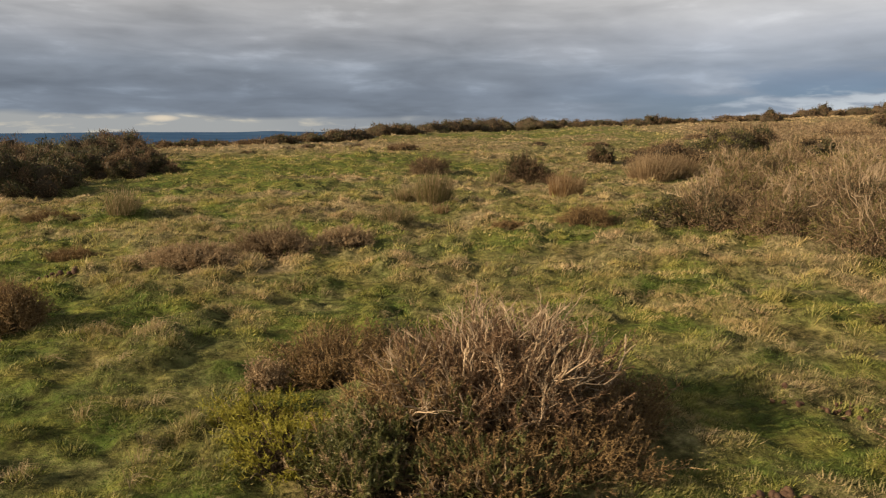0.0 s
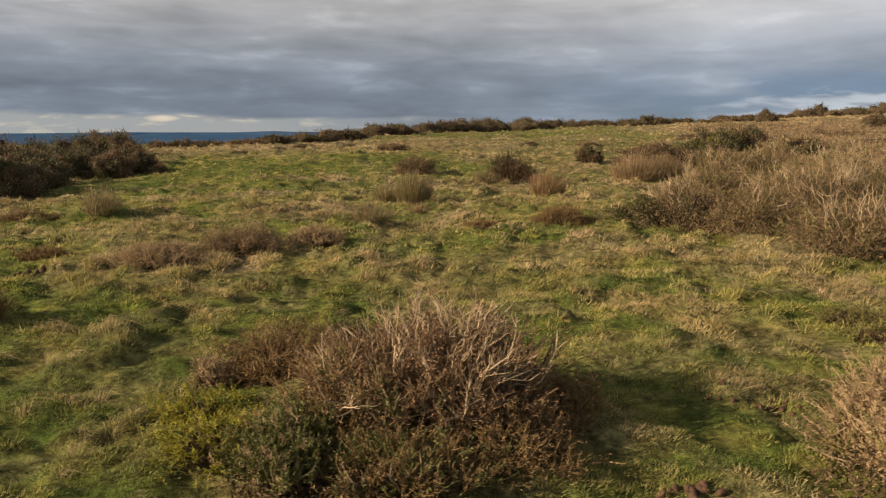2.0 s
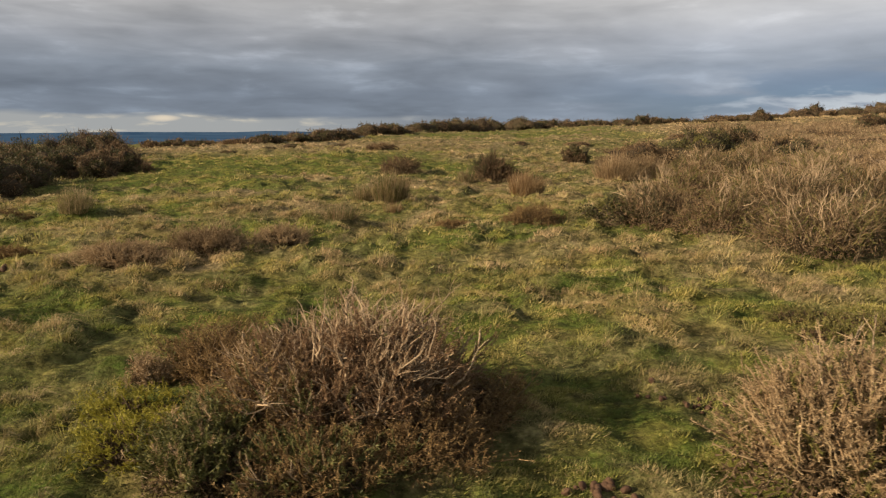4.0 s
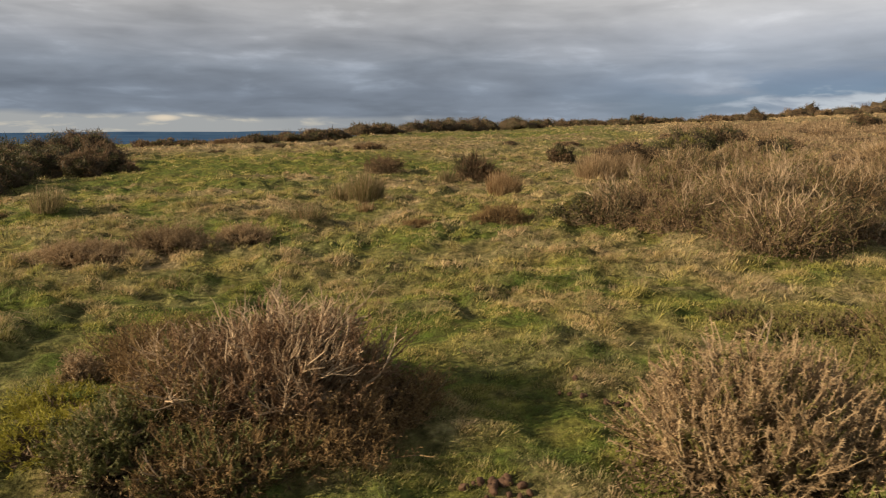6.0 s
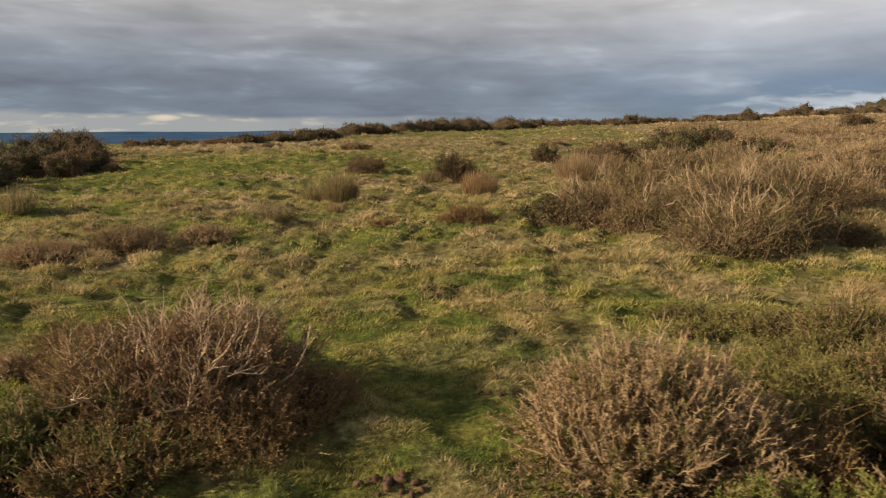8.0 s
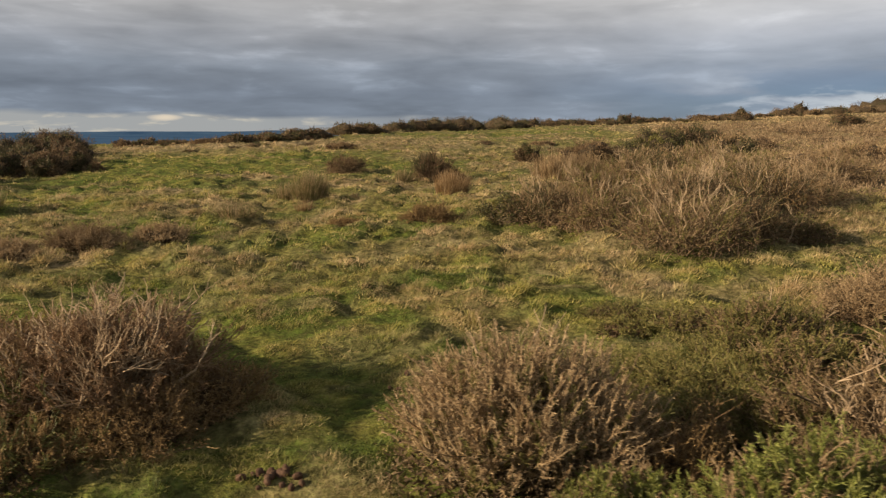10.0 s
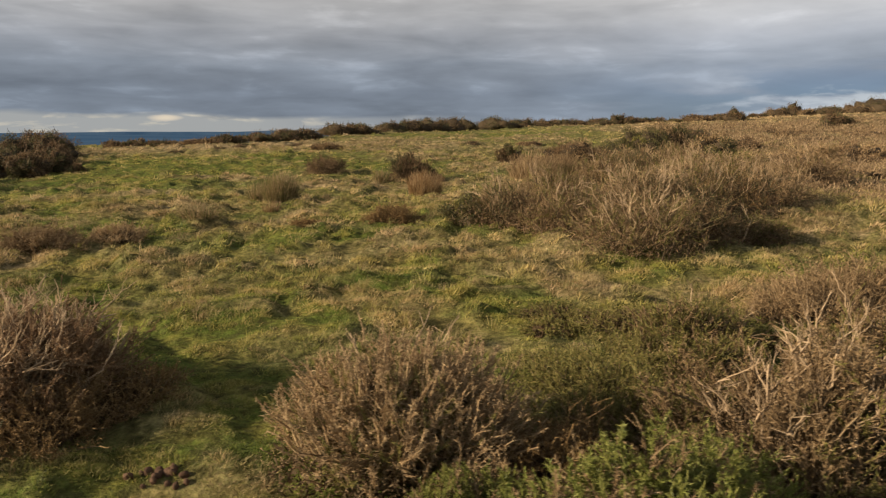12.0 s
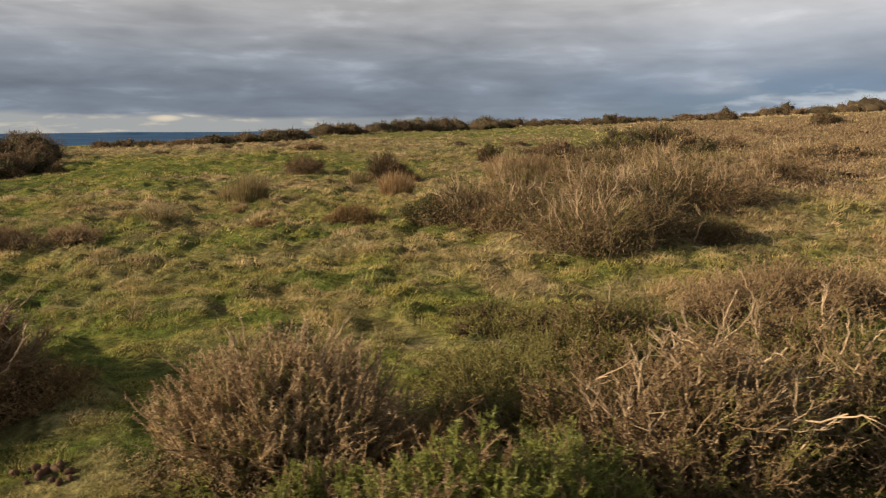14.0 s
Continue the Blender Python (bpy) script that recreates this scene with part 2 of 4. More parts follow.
def leafy(name, colours, through_light=0.25, rough=0.65, patch=1.6, wear=None):
    """A plant surface: colours picked piece by piece, shifted in patches, and some light let through."""
    m, n = material(name)
    geo = n.add("ShaderNodeNewGeometry")
    k = len(colours)
    col = n.ramp(geo.outputs["Random Per Island"], [(i / max(k - 1, 1), c) for i, c in enumerate(colours)])
    pos = geo.outputs["Position"]
    shade = n.noise(pos, patch, 6, 0.7)
    col = n.mix(1.0, col, n.ramp(shade, [(0.25, (0.62, 0.60, 0.58)), (0.75, (1.35, 1.36, 1.34))]), "MULTIPLY")
    if wear:
        col = n.mix(n.math("MULTIPLY", n.math("SUBTRACT", n.noise(pos, 5.0, 2), 0.52, True), 5.0, True), col, wear)
    grain = n.noise(pos, 160.0, 2)
    col = n.mix(0.5, col, n.ramp(grain, [(0.3, (0.6, 0.6, 0.6)), (0.7, (1.3, 1.3, 1.3))]), "MULTIPLY")
    bsdf = n.add("ShaderNodeBsdfPrincipled")
    bsdf.inputs["Roughness"].default_value = rough
    bsdf.inputs["Specular IOR Level"].default_value = 0.25
    n.link(col, bsdf.inputs["Base Color"])
    out = n.add("ShaderNodeOutputMaterial")
    if through_light > 0:
        trans = n.add("ShaderNodeBsdfTranslucent")
        n.link(col, trans.inputs[0])
        mixer = n.add("ShaderNodeMixShader")
        mixer.inputs[0].default_value = through_light
        n.link(bsdf.outputs[0], mixer.inputs[1])
        n.link(trans.outputs[0], mixer.inputs[2])
        n.link(mixer.outputs[0], out.inputs[0])
    else:
        n.link(bsdf.outputs[0], out.inputs[0])
    return m


def turf(name, blades):
    """Grass: green turning to straw by the 'dry' attribute; each tuft has its own 'tone', which also carries painted
    shade in the hollows.
    """
    m, n = material(name)
    geo = n.add("ShaderNodeNewGeometry")
    pos = geo.outputs["Position"]
    dry = n.add("ShaderNodeAttribute")
    dry.attribute_name = "dry"
    dry = dry.outputs["Fac"]
    moss = n.noise(pos, 1.5, 6, 0.65)
    if blades:
        tone = n.add("ShaderNodeAttribute")
        tone.attribute_name = "tone"
        tone = tone.outputs["Fac"]
        moss = n.math("ADD", n.math("MULTIPLY", moss, 0.75), n.math("MULTIPLY", tone, 0.25))
    green = n.ramp(moss, [(0.34, (0.062, 0.104, 0.020)), (0.46, (0.124, 0.164, 0.033)), (0.58, (0.212, 0.212, 0.050)), (0.72, (0.310, 0.262, 0.094))])
    straw = n.ramp(n.noise(pos, 1.3, 6, 0.65), [(0.32, (0.19, 0.13, 0.066)), (0.5, (0.33, 0.246, 0.14)), (0.7, (0.445, 0.35, 0.22))])
    bsdf = n.add("ShaderNodeBsdfPrincipled")
    bsdf.inputs["Roughness"].default_value = 0.6 if blades else 0.95
    bsdf.inputs["Specular IOR Level"].default_value = 0.25 if blades else 0.05
    out = n.add("ShaderNodeOutputMaterial")
    if blades:
        rnd = geo.outputs["Random Per Island"]
        fac = n.math("ADD", dry, n.math("MULTIPLY", n.math("SUBTRACT", rnd, 0.5), 0.3), True)
        col = n.mix(fac, green, straw)
        # tone scales the colour: random by tuft, plus shade painted into hollows
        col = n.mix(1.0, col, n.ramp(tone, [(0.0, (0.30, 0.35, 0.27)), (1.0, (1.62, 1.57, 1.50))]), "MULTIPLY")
        n.link(col, bsdf.inputs["Base Color"])
        trans = n.add("ShaderNodeBsdfTranslucent")
        n.link(col, trans.inputs[0])
        mixer = n.add("ShaderNodeMixShader")
        mixer.inputs[0].default_value = 0.3
        n.link(bsdf.outputs[0], mixer.inputs[1])
        n.link(trans.outputs[0], mixer.inputs[2])
        n.link(mixer.outputs[0], out.inputs[0])
    else:
        # thatch and peat between the tufts
        fac = n.math("ADD", dry, n.math("MULTIPLY", n.math("SUBTRACT", n.noise(pos, 45.0, 3), 0.5), 0.8), True)
        col = n.mix(fac, green, straw)
        peat = n.math("MULTIPLY", n.math("SUBTRACT", n.noise(pos, 7.0, 5, 0.65), 0.37, True), 3.4, True)
        col = n.mix(peat, col, (0.056, 0.055, 0.020))
        col = n.mix(1.0, col, n.ramp(n.noise(pos, 16.0, 4, 0.65), [(0.3, (0.5, 0.5, 0.45)), (0.7, (1.45, 1.45, 1.4))]), "MULTIPLY")
        n.link(col, bsdf.inputs["Base Color"])
        relief = n.add("ShaderNodeBump")
        relief.inputs["Strength"].default_value = 1.0
        relief.inputs["Distance"].default_value = 0.06
        n.link(n.noise(pos, 22.0, 5, 0.7), relief.inputs["Height"])
        n.link(relief.outputs[0], bsdf.inputs["Normal"])
        n.link(bsdf.outputs[0], out.inputs[0])
    return m


GROUND = turf("moor_turf", False)
GRASS = turf("moor_grass", True)
DEAD = leafy("dead_gorse_shoots", [(0.225, 0.150, 0.080), (0.362, 0.258, 0.143), (0.46, 0.35, 0.203)], 0.2, 0.7)
PALE = leafy("bleached_bare_wood", [(0.32, 0.235, 0.145), (0.44, 0.335, 0.215)], 0.0, 0.75)
BROWN = leafy("brown_heather", [(0.108, 0.066, 0.030), (0.20, 0.128, 0.054), (0.30, 0.205, 0.090)], 0.15, 0.75)
TAN = leafy("tan_brown_gorse_shoots", [(0.135, 0.088, 0.045), (0.245, 0.170, 0.090), (0.345, 0.255, 0.145)], 0.15, 0.75)
HEATH = leafy("withered_slope_heath", [(0.10, 0.066, 0.038), (0.205, 0.145, 0.085), (0.34, 0.255, 0.155)], 0.2, 0.8, 0.7)
RUST = leafy("rusty_dead_gorse", [(0.125, 0.072, 0.038), (0.225, 0.140, 0.076), (0.32, 0.220, 0.125)], 0.15, 0.75)
# dead needles, coloured dark to deepen the shade inside bushes
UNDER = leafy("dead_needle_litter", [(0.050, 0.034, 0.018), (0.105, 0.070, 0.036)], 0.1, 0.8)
# dark brown for mound cores: the shade between buds, put into colour
INNER = leafy("gap_shade", [(0.045, 0.034, 0.020), (0.078, 0.058, 0.034)], 0.0, 0.9, 9.0)
GREEN = leafy("green_gorse", [(0.062, 0.076, 0.022), (0.135, 0.140, 0.042), (0.23, 0.205, 0.078)], 0.25, 0.5)
FRESH = leafy("fresh_gorse_shoots", [(0.105, 0.130, 0.030), (0.215, 0.240, 0.058), (0.33, 0.325, 0.10)], 0.35, 0.5)
OLIVE = leafy("olive_heath", [(0.085, 0.090, 0.025), (0.165, 0.155, 0.044), (0.25, 0.20, 0.074)], 0.2, 0.6)
DARK_GORSE = leafy("dark_gorse", [(0.040, 0.046, 0.018), (0.078, 0.080, 0.030), (0.125, 0.098, 0.047)], 0.2, 0.6, 0.9)
RUSSET = leafy("russet_gorse", [(0.080, 0.050, 0.029), (0.142, 0.093, 0.050), (0.225, 0.152, 0.082)], 0.2, 0.7, 0.9)
RUSH = leafy("rush_stems", [(0.09, 0.098, 0.03), (0.175, 0.150, 0.058), (0.28, 0.215, 0.10)], 0.2, 0.55)
RUSH_RED = leafy("russet_rush_stems", [(0.18, 0.105, 0.045), (0.29, 0.185, 0.085), (0.38, 0.265, 0.135)], 0.2, 0.55)
BARK = leafy("grey_brown_bark", [(0.10, 0.074, 0.043), (0.19, 0.145, 0.088)], 0.0, 0.85)
MOSS = leafy("yellow_moss", [(0.20, 0.195, 0.022), (0.32, 0.28, 0.038)], 0.2, 0.7)
DUNG = leafy("pony_dung", [(0.035, 0.020, 0.012), (0.085, 0.048, 0.028)], 0.0, 0.8)


def far_land_material():
    m, n = material("haze_tinted_lowland")
    pos = n.add("ShaderNodeNewGeometry").outputs["Position"]
    # aerial haze put into the base colour as blue
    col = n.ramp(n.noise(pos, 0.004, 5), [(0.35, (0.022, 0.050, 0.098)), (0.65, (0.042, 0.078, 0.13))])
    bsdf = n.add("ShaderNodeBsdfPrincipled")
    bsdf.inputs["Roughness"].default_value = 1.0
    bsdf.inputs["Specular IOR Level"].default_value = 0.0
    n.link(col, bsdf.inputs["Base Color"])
    # faint glow of the land's own, added for the haze's brightness
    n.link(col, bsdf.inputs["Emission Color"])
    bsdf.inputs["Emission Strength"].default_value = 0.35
    n.link(bsdf.outputs[0], n.add("ShaderNodeOutputMaterial").inputs[0])
    return m


FAR = far_land_material()

# ---- ground and distance ----


def build_ground():
    fwd = np.radians(np.linspace(-40, 40, 300))
    rest = np.radians(np.linspace(40, 320, 50))[1:-1]
    az = np.concatenate([fwd, rest])
    rad = np.concatenate([[0.1, 0.4, 0.8], np.geomspace(1.6, 90, 360), np.geomspace(95, 4700, 34)])
    a, r = np.meshgrid(az, rad)
    x, y = 2.0 + r * np.sin(a), -1.2 + r * np.cos(a)
    z = ground_z(x, y)
    n, k = len(rad), len(az)
    i = np.arange(n * k).reshape(n, k)
    j = np.roll(i, -1, axis=1)
    lo, lo2, hi, hi2 = i[:-1].ravel(), j[:-1].ravel(), i[1:].ravel(), j[1:].ravel()
    tris = np.concatenate([np.stack([lo, hi, hi2], 1), np.stack([lo, hi2, lo2], 1), np.stack([np.full(k, n * k), i[0], j[0]], 1)])
    verts = np.concatenate([np.stack([x, y, z], -1).reshape(-1, 3), [[2.0, -1.2, float(z[0].mean())]]])
    ob = new("ground", mesh_of("ground", verts, tris, True, {"dry": np.append(dryness(x, y).ravel(), 0.3)}))
    ob.data.materials.append(GROUND)
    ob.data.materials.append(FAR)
    # past 200 m the sheet takes the haze-tinted, glowing lowland colour
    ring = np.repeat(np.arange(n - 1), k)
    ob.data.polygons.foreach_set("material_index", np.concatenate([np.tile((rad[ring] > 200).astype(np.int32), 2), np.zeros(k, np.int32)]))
    return tagged(ob, "rolling moorland turf, mottled green and straw", "ground", kind="structure")


def build_distance():
    """The far lowland: low hills at the edge of sight."""
    az = np.radians(np.linspace(-70, 70, 500))
    deg = np.degrees(az)
    top = 0.5 - 8.5 * step(-22, -36, deg) + 5.0 * np.exp(-((deg + 13.3) / 1.5) ** 2) + 3 * np.exp(-((deg + 11) / 3.5) ** 2) + 3.0 * (fbm(deg, deg * 0, 4.0, 71, 3) - 0.5)
    pieces = []
    for r, lift in ((4500, -40.0), (4560, 0.0), (4640, 1.0)):
        h = np.full_like(az, -30.0) if lift < 0 else top * lift if lift == 1.0 else top - 4.0
        pieces.append(np.stack([r * np.sin(az), r * np.cos(az), h], -1))
    v = np.stack(pieces)
    i = np.arange(v.shape[0] * v.shape[1]).reshape(v.shape[:2])
    a, b, c, d = i[:-1, :-1].ravel(), i[:-1, 1:].ravel(), i[1:, :-1].ravel(), i[1:, 1:].ravel()
    ob = new("backdrop", mesh_of("backdrop", v.reshape(-1, 3), np.concatenate([np.stack([a, b, d], 1), np.stack([a, d, c], 1)]), True))
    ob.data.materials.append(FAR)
    return tagged(ob, "hazy blue lowland and hills on the horizon", "distant land", kind="structure")


build_ground()
build_distance()

# ---- plants ----


FOOTPRINTS = []          # where bushes shade out the turf


def stand(name, x, y, label, category, group="", turn=0.0):
    """An Empty at a plant's foot on the turf."""
    ob = new(name)
    ob.empty_display_size = 0.1
    ob.location = (x, y, float(ground_z(x, y)) - 0.03)
    ob.rotation_euler = (0, 0, turn)
    return tagged(ob, label, category, group)


def dome_tips(n, rx, ry, h, rng, seed, uneven, flat=0.12):
    u = rng.uniform(flat, 1, n) ** 0.8
    az = rng.uniform(0, 2 * np.pi, n)
    s = np.sqrt(np.maximum(1 - u * u, 0))
    way = np.stack([s * np.cos(az), s * np.sin(az), u], 1)
    k = (lobes(way, seed, uneven) * rng.uniform(0.8, 1.08, n))[:, None]
    return way * np.array([rx, ry, h]) * k, way


def shoots_on(lines, per, size, rng, k=4, spread=0.75, lift=0.35, lo=0.35):
    at, way = along(lines, per, lo, 1.0, rng)
    out = unit(way + rng.normal(size=way.shape) * spread + np.array([0, 0, lift]))
    end = at + out * (size * rng.uniform(0.5, 1.2, len(at)))[:, None]
    return bend(at, end, k, rng, np.array([0, 0, -0.04]), 0.09)


def spined(lines, per, length, width, rng, tilt=0.8):
    at, way = along(lines, per, 0.08, 1.0, rng)
    out = unit(rng.normal(size=way.shape))
    way = unit(way * tilt + out)
    return needles(at, way, length * rng.uniform(0.6, 1.2, len(at)), width, rng)


def taper(n, k, a, b, rng):
    return np.linspace(a, b, k)[None] * rng.uniform(0.7, 1.3, (n, 1))


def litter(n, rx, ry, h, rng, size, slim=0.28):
    """Dead needles that fill the inside of a bush and close it to view."""
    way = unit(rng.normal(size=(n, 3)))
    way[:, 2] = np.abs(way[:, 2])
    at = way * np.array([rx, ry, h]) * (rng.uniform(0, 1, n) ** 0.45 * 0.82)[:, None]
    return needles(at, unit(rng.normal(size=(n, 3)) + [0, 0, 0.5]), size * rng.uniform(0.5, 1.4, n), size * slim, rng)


def gorse_bush(name, x, y, rx, ry, h, seed, label, dead=0.7, detail=1.0, thick=1.0, bare=0, green_side=None, fill=1.0, shoot=0.26, tone=None, green_mat=None, category="gorse bush", upright=0.62, crook=0.04, withered=None, spread=0.42, plumes=0):
    """A twiggy bush: stems from the foot, side shoots set with spines, live green shoots and dead ones, litter inside."""
    rng = np.random.default_rng(seed)
    top = stand(name, x, y, label, category)
    FOOTPRINTS.append((x, y, rx, ry))
    n1 = int(130 * detail * (1.0 if y < 8 else 0.74))
    tips, _ = dome_tips(n1, rx * 0.84, ry * 0.84, h * 0.84, rng, seed, 0.28, 0.24)
    foot = np.clip(tips * [0.3, 0.3, 0] + rng.normal(0, 0.2, (n1, 3)) * [rx, ry, 0], [-0.6 * rx, -0.6 * ry, 0], [0.6 * rx, 0.6 * ry, 0])
    stems = bend(foot, tips, 6, rng, np.array([0, 0, 0.14]), 0.06)
    part("woody_base", tubes(stems, taper(n1, 6, 0.0085 * thick, 0.0035 * thick, rng)), BARK, top)
    per_shoot, per_twig, broad = (16, 9, 1.0) if y < 8 else (5, 2.4, 1.18)
    shoots = shoots_on(stems, 9, shoot, rng, 4 if y < 8 else 3, spread if upright < 0.9 else 0.24, upright, 0.3)
    mid = shoots[:, shoots.shape[1] // 2]
    g = rng.uniform(0, 1, len(shoots))
    if green_side is not None:
        g = g + 0.55 * np.tanh(2.0 * (mid[:, 0] * green_side[0] / rx + mid[:, 1] * green_side[1] / ry) - green_side[2])
    live = g > dead
    per = 3 if thick < 1.5 else 2
    twigs = shoots_on(shoots, per, shoot * 0.42, rng, 2, 0.5 if upright < 0.9 else 0.3, 0.4, 0.25)
    live_t = np.repeat(live, per)
    for mask, mask_t, pname, mat, tag in ((~live, ~live_t, "dead_growth", tone or DEAD, "dry leafless spiny shoots"), (live, live_t, "green_growth", green_mat or GREEN, "live green spiny shoots")):
        a, b = shoots[mask], twigs[mask_t]
        if len(a) < 5:
            continue
        wide = 1.0 if mat is DEAD else 1.4 if mat in (GREEN, FRESH) else 1.3
        fine_twigs = tubes(b, taper(len(b), 2, 0.0026 * thick, 0.0012 * thick, rng)) if y < 8 else straws(b, 0.0048 * thick, rng)
        geo = [tubes(a, taper(len(a), a.shape[1], 0.0046 * thick, 0.0018 * thick, rng)), fine_twigs,
               spined(a, int(per_shoot * detail), 0.028, 0.0048 * wide * broad * thick, rng), spined(b, max(1, int(per_twig * detail)), 0.024, 0.0046 * wide * broad * thick, rng)]
        part(pname, join(geo), mat, top, tag)
    if plumes:
        end, _ = dome_tips(plumes, rx * 0.9, ry * 0.9, h * 1.0, rng, seed, 0.25, 0.25)
        start = end * np.array([0.86, 0.86, 0.72])
        tall = end + np.stack([rng.normal(0, 0.06, plumes), rng.normal(0, 0.06, plumes), rng.uniform(0.0, 0.16, plumes) * rng.uniform(0, 1, plumes) ** 2], 1)
        line = bend(start, tall, 5, rng, np.array([0, 0, 0.02]), 0.05)
        part("plumed_growth", join([tubes(line, taper(plumes, 5, 0.0050, 0.0025, rng), 4), spined(line, 64, 0.026, 0.0056, rng, 0.5)]), tone or DEAD, top, "thick spiny upright shoots, bleached tan")
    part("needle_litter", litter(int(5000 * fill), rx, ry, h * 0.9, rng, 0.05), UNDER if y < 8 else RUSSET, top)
    part("withered_foliage", litter(int(6000 * fill), rx * 1.12, ry * 1.12, h * 1.0, rng, 0.019 * thick, 0.2), withered or tone or DEAD, top, "withered needles")
    if bare:
        stout = min(thick, 1.15 if y < 8 else 0.85)
        wide, high = (0.84, 0.98) if y < 8 else (0.94, 1.06)
        end, _ = dome_tips(bare, rx * wide, ry * wide, h * high, rng, seed, 0.2, 0.42 if y < 8 else 0.62)
        start = end * np.array([0.5, 0.5, 0.22])
        main = bend(start, end, 7, rng, np.array([0, 0, 0.04]), crook)
        for line in main:
            line = line[None]
            fork = shoots_on(line, 5, shoot * 0.9, rng, 4, 0.38, 0.35, 0.25)
            tip = shoots_on(fork, 3, shoot * 0.45, rng, 2, 0.45, 0.3, 0.3)
            part("bare_branch", join([tubes(line, taper(1, 7, 0.0080 * stout, 0.004 * stout, rng), 5), tubes(fork, taper(len(fork), 4, 0.0048 * stout, 0.0022 * stout, rng), 4),
                                      tubes(tip, taper(len(tip), 2, 0.0028 * stout, 0.0014 * stout, rng))]), PALE, top, "bleached bare forked branch", True, None, False)
    return top


def limbs(top, rx, ry, h, n, seed, lean=(0.25, 0.0), heavy=1.0, low=0.15):
    """Thick crooked bleached limbs that fork through a dying bush, each one a part."""
    rng = np.random.default_rng(seed)
    for i in range(n):
        az, reach = rng.uniform(0, 2 * np.pi), rng.uniform(0.2, 0.8)
        end = np.array([[rx * (reach * np.cos(az) + 0.3 * lean[0]), ry * (reach * np.sin(az) + 0.3 * lean[1]), h * np.sqrt(1 - reach * reach) * rng.uniform(0.82, 1.0)]])
        start = end * [0.55, 0.55, 0] - [[0.35 * rx * lean[0], 0.35 * ry * lean[1], -low * h * rng.uniform(0.3, 1.3)]]
        main = bend(start, end, 8, rng, rng.normal(0, 0.12, 3), 0.12)
        fork = shoots_on(main, 4, 0.24 * (rx * ry) ** 0.5, rng, 6, 0.36, 0.3, 0.3)
        fork = fork + np.cumsum(rng.normal(0, 0.008, fork.shape), axis=1) * np.linspace(0, 1, 6)[None, :, None]
        tip = shoots_on(fork, 3, 0.13 * (rx * ry) ** 0.5, rng, 4, 0.5, 0.3, 0.35)
        part("bare_limb", join([tubes(main, taper(1, 8, 0.0115 * heavy, 0.0055 * heavy, rng), 6), tubes(fork, taper(len(fork), 6, 0.0062 * heavy, 0.0030 * heavy, rng), 5),
                                tubes(tip, taper(len(tip), 4, 0.0034 * heavy, 0.0016 * heavy, rng), 3)]), PALE, top, "thick crooked bleached limb", True, None, False)


def heather(name, x, y, rx, ry, h, seed, label, mat, n=420, detail=1.0, thick=1.0, category="heather"):
    """A low cushion of fine upright sprigs."""
    rng = np.random.default_rng(seed)
    top = stand(name, x, y, label, category)
    if h > 0.15:
        FOOTPRINTS.append((x, y, rx, ry))
    n = int(n * detail)
    tips, _ = dome_tips(n, rx, ry, h, rng, seed, 0.5, 0.03)
    tips = tips * (0.72 + 0.5 * fbm(tips[:, 0] + seed, tips[:, 1], 0.22, seed, 2))[:, None] + [0.05 * h, 0, 0]
    foot = tips * np.array([0.62, 0.62, 0.0]) + rng.normal(0, 0.02, tips.shape) * [1, 1, 0]
    stems = bend(foot, tips, 4, rng, np.array([0, 0, 0.1]), 0.07)
    part("woody_base", tubes(stems[::2], taper((n + 1) // 2, 4, 0.0034 * thick, 0.0017 * thick, rng)), BARK, top)
    sprigs = shoots_on(stems, 6, 0.26 * h + 0.03, rng, 2, 0.85, 0.45, 0.3)
    part("foliage", join([straws(sprigs, 0.0052 * thick, rng), spined(sprigs, int(9 * detail), 0.020 * thick, 0.0048 * thick, rng)]), mat, top)
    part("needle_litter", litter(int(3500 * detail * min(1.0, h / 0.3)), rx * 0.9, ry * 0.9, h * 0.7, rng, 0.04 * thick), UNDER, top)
    return top


def billow(way, buds, size, seed, depth):
    """Radius of a wind-clipped crown made of rounded buds, and the bud that each direction belongs to."""
    near = way @ buds.T
    pick = near.argmax(axis=1)
    gap = np.sqrt(np.maximum(2 - 2 * near.max(axis=1), 0))
    round_top = np.maximum(1 - (gap / (0.95 * np.sqrt(2 * np.pi / len(buds)))) ** 2, 0)
    return lobes(way, seed, 0.42) * (0.74 + depth * size[pick] * round_top), pick


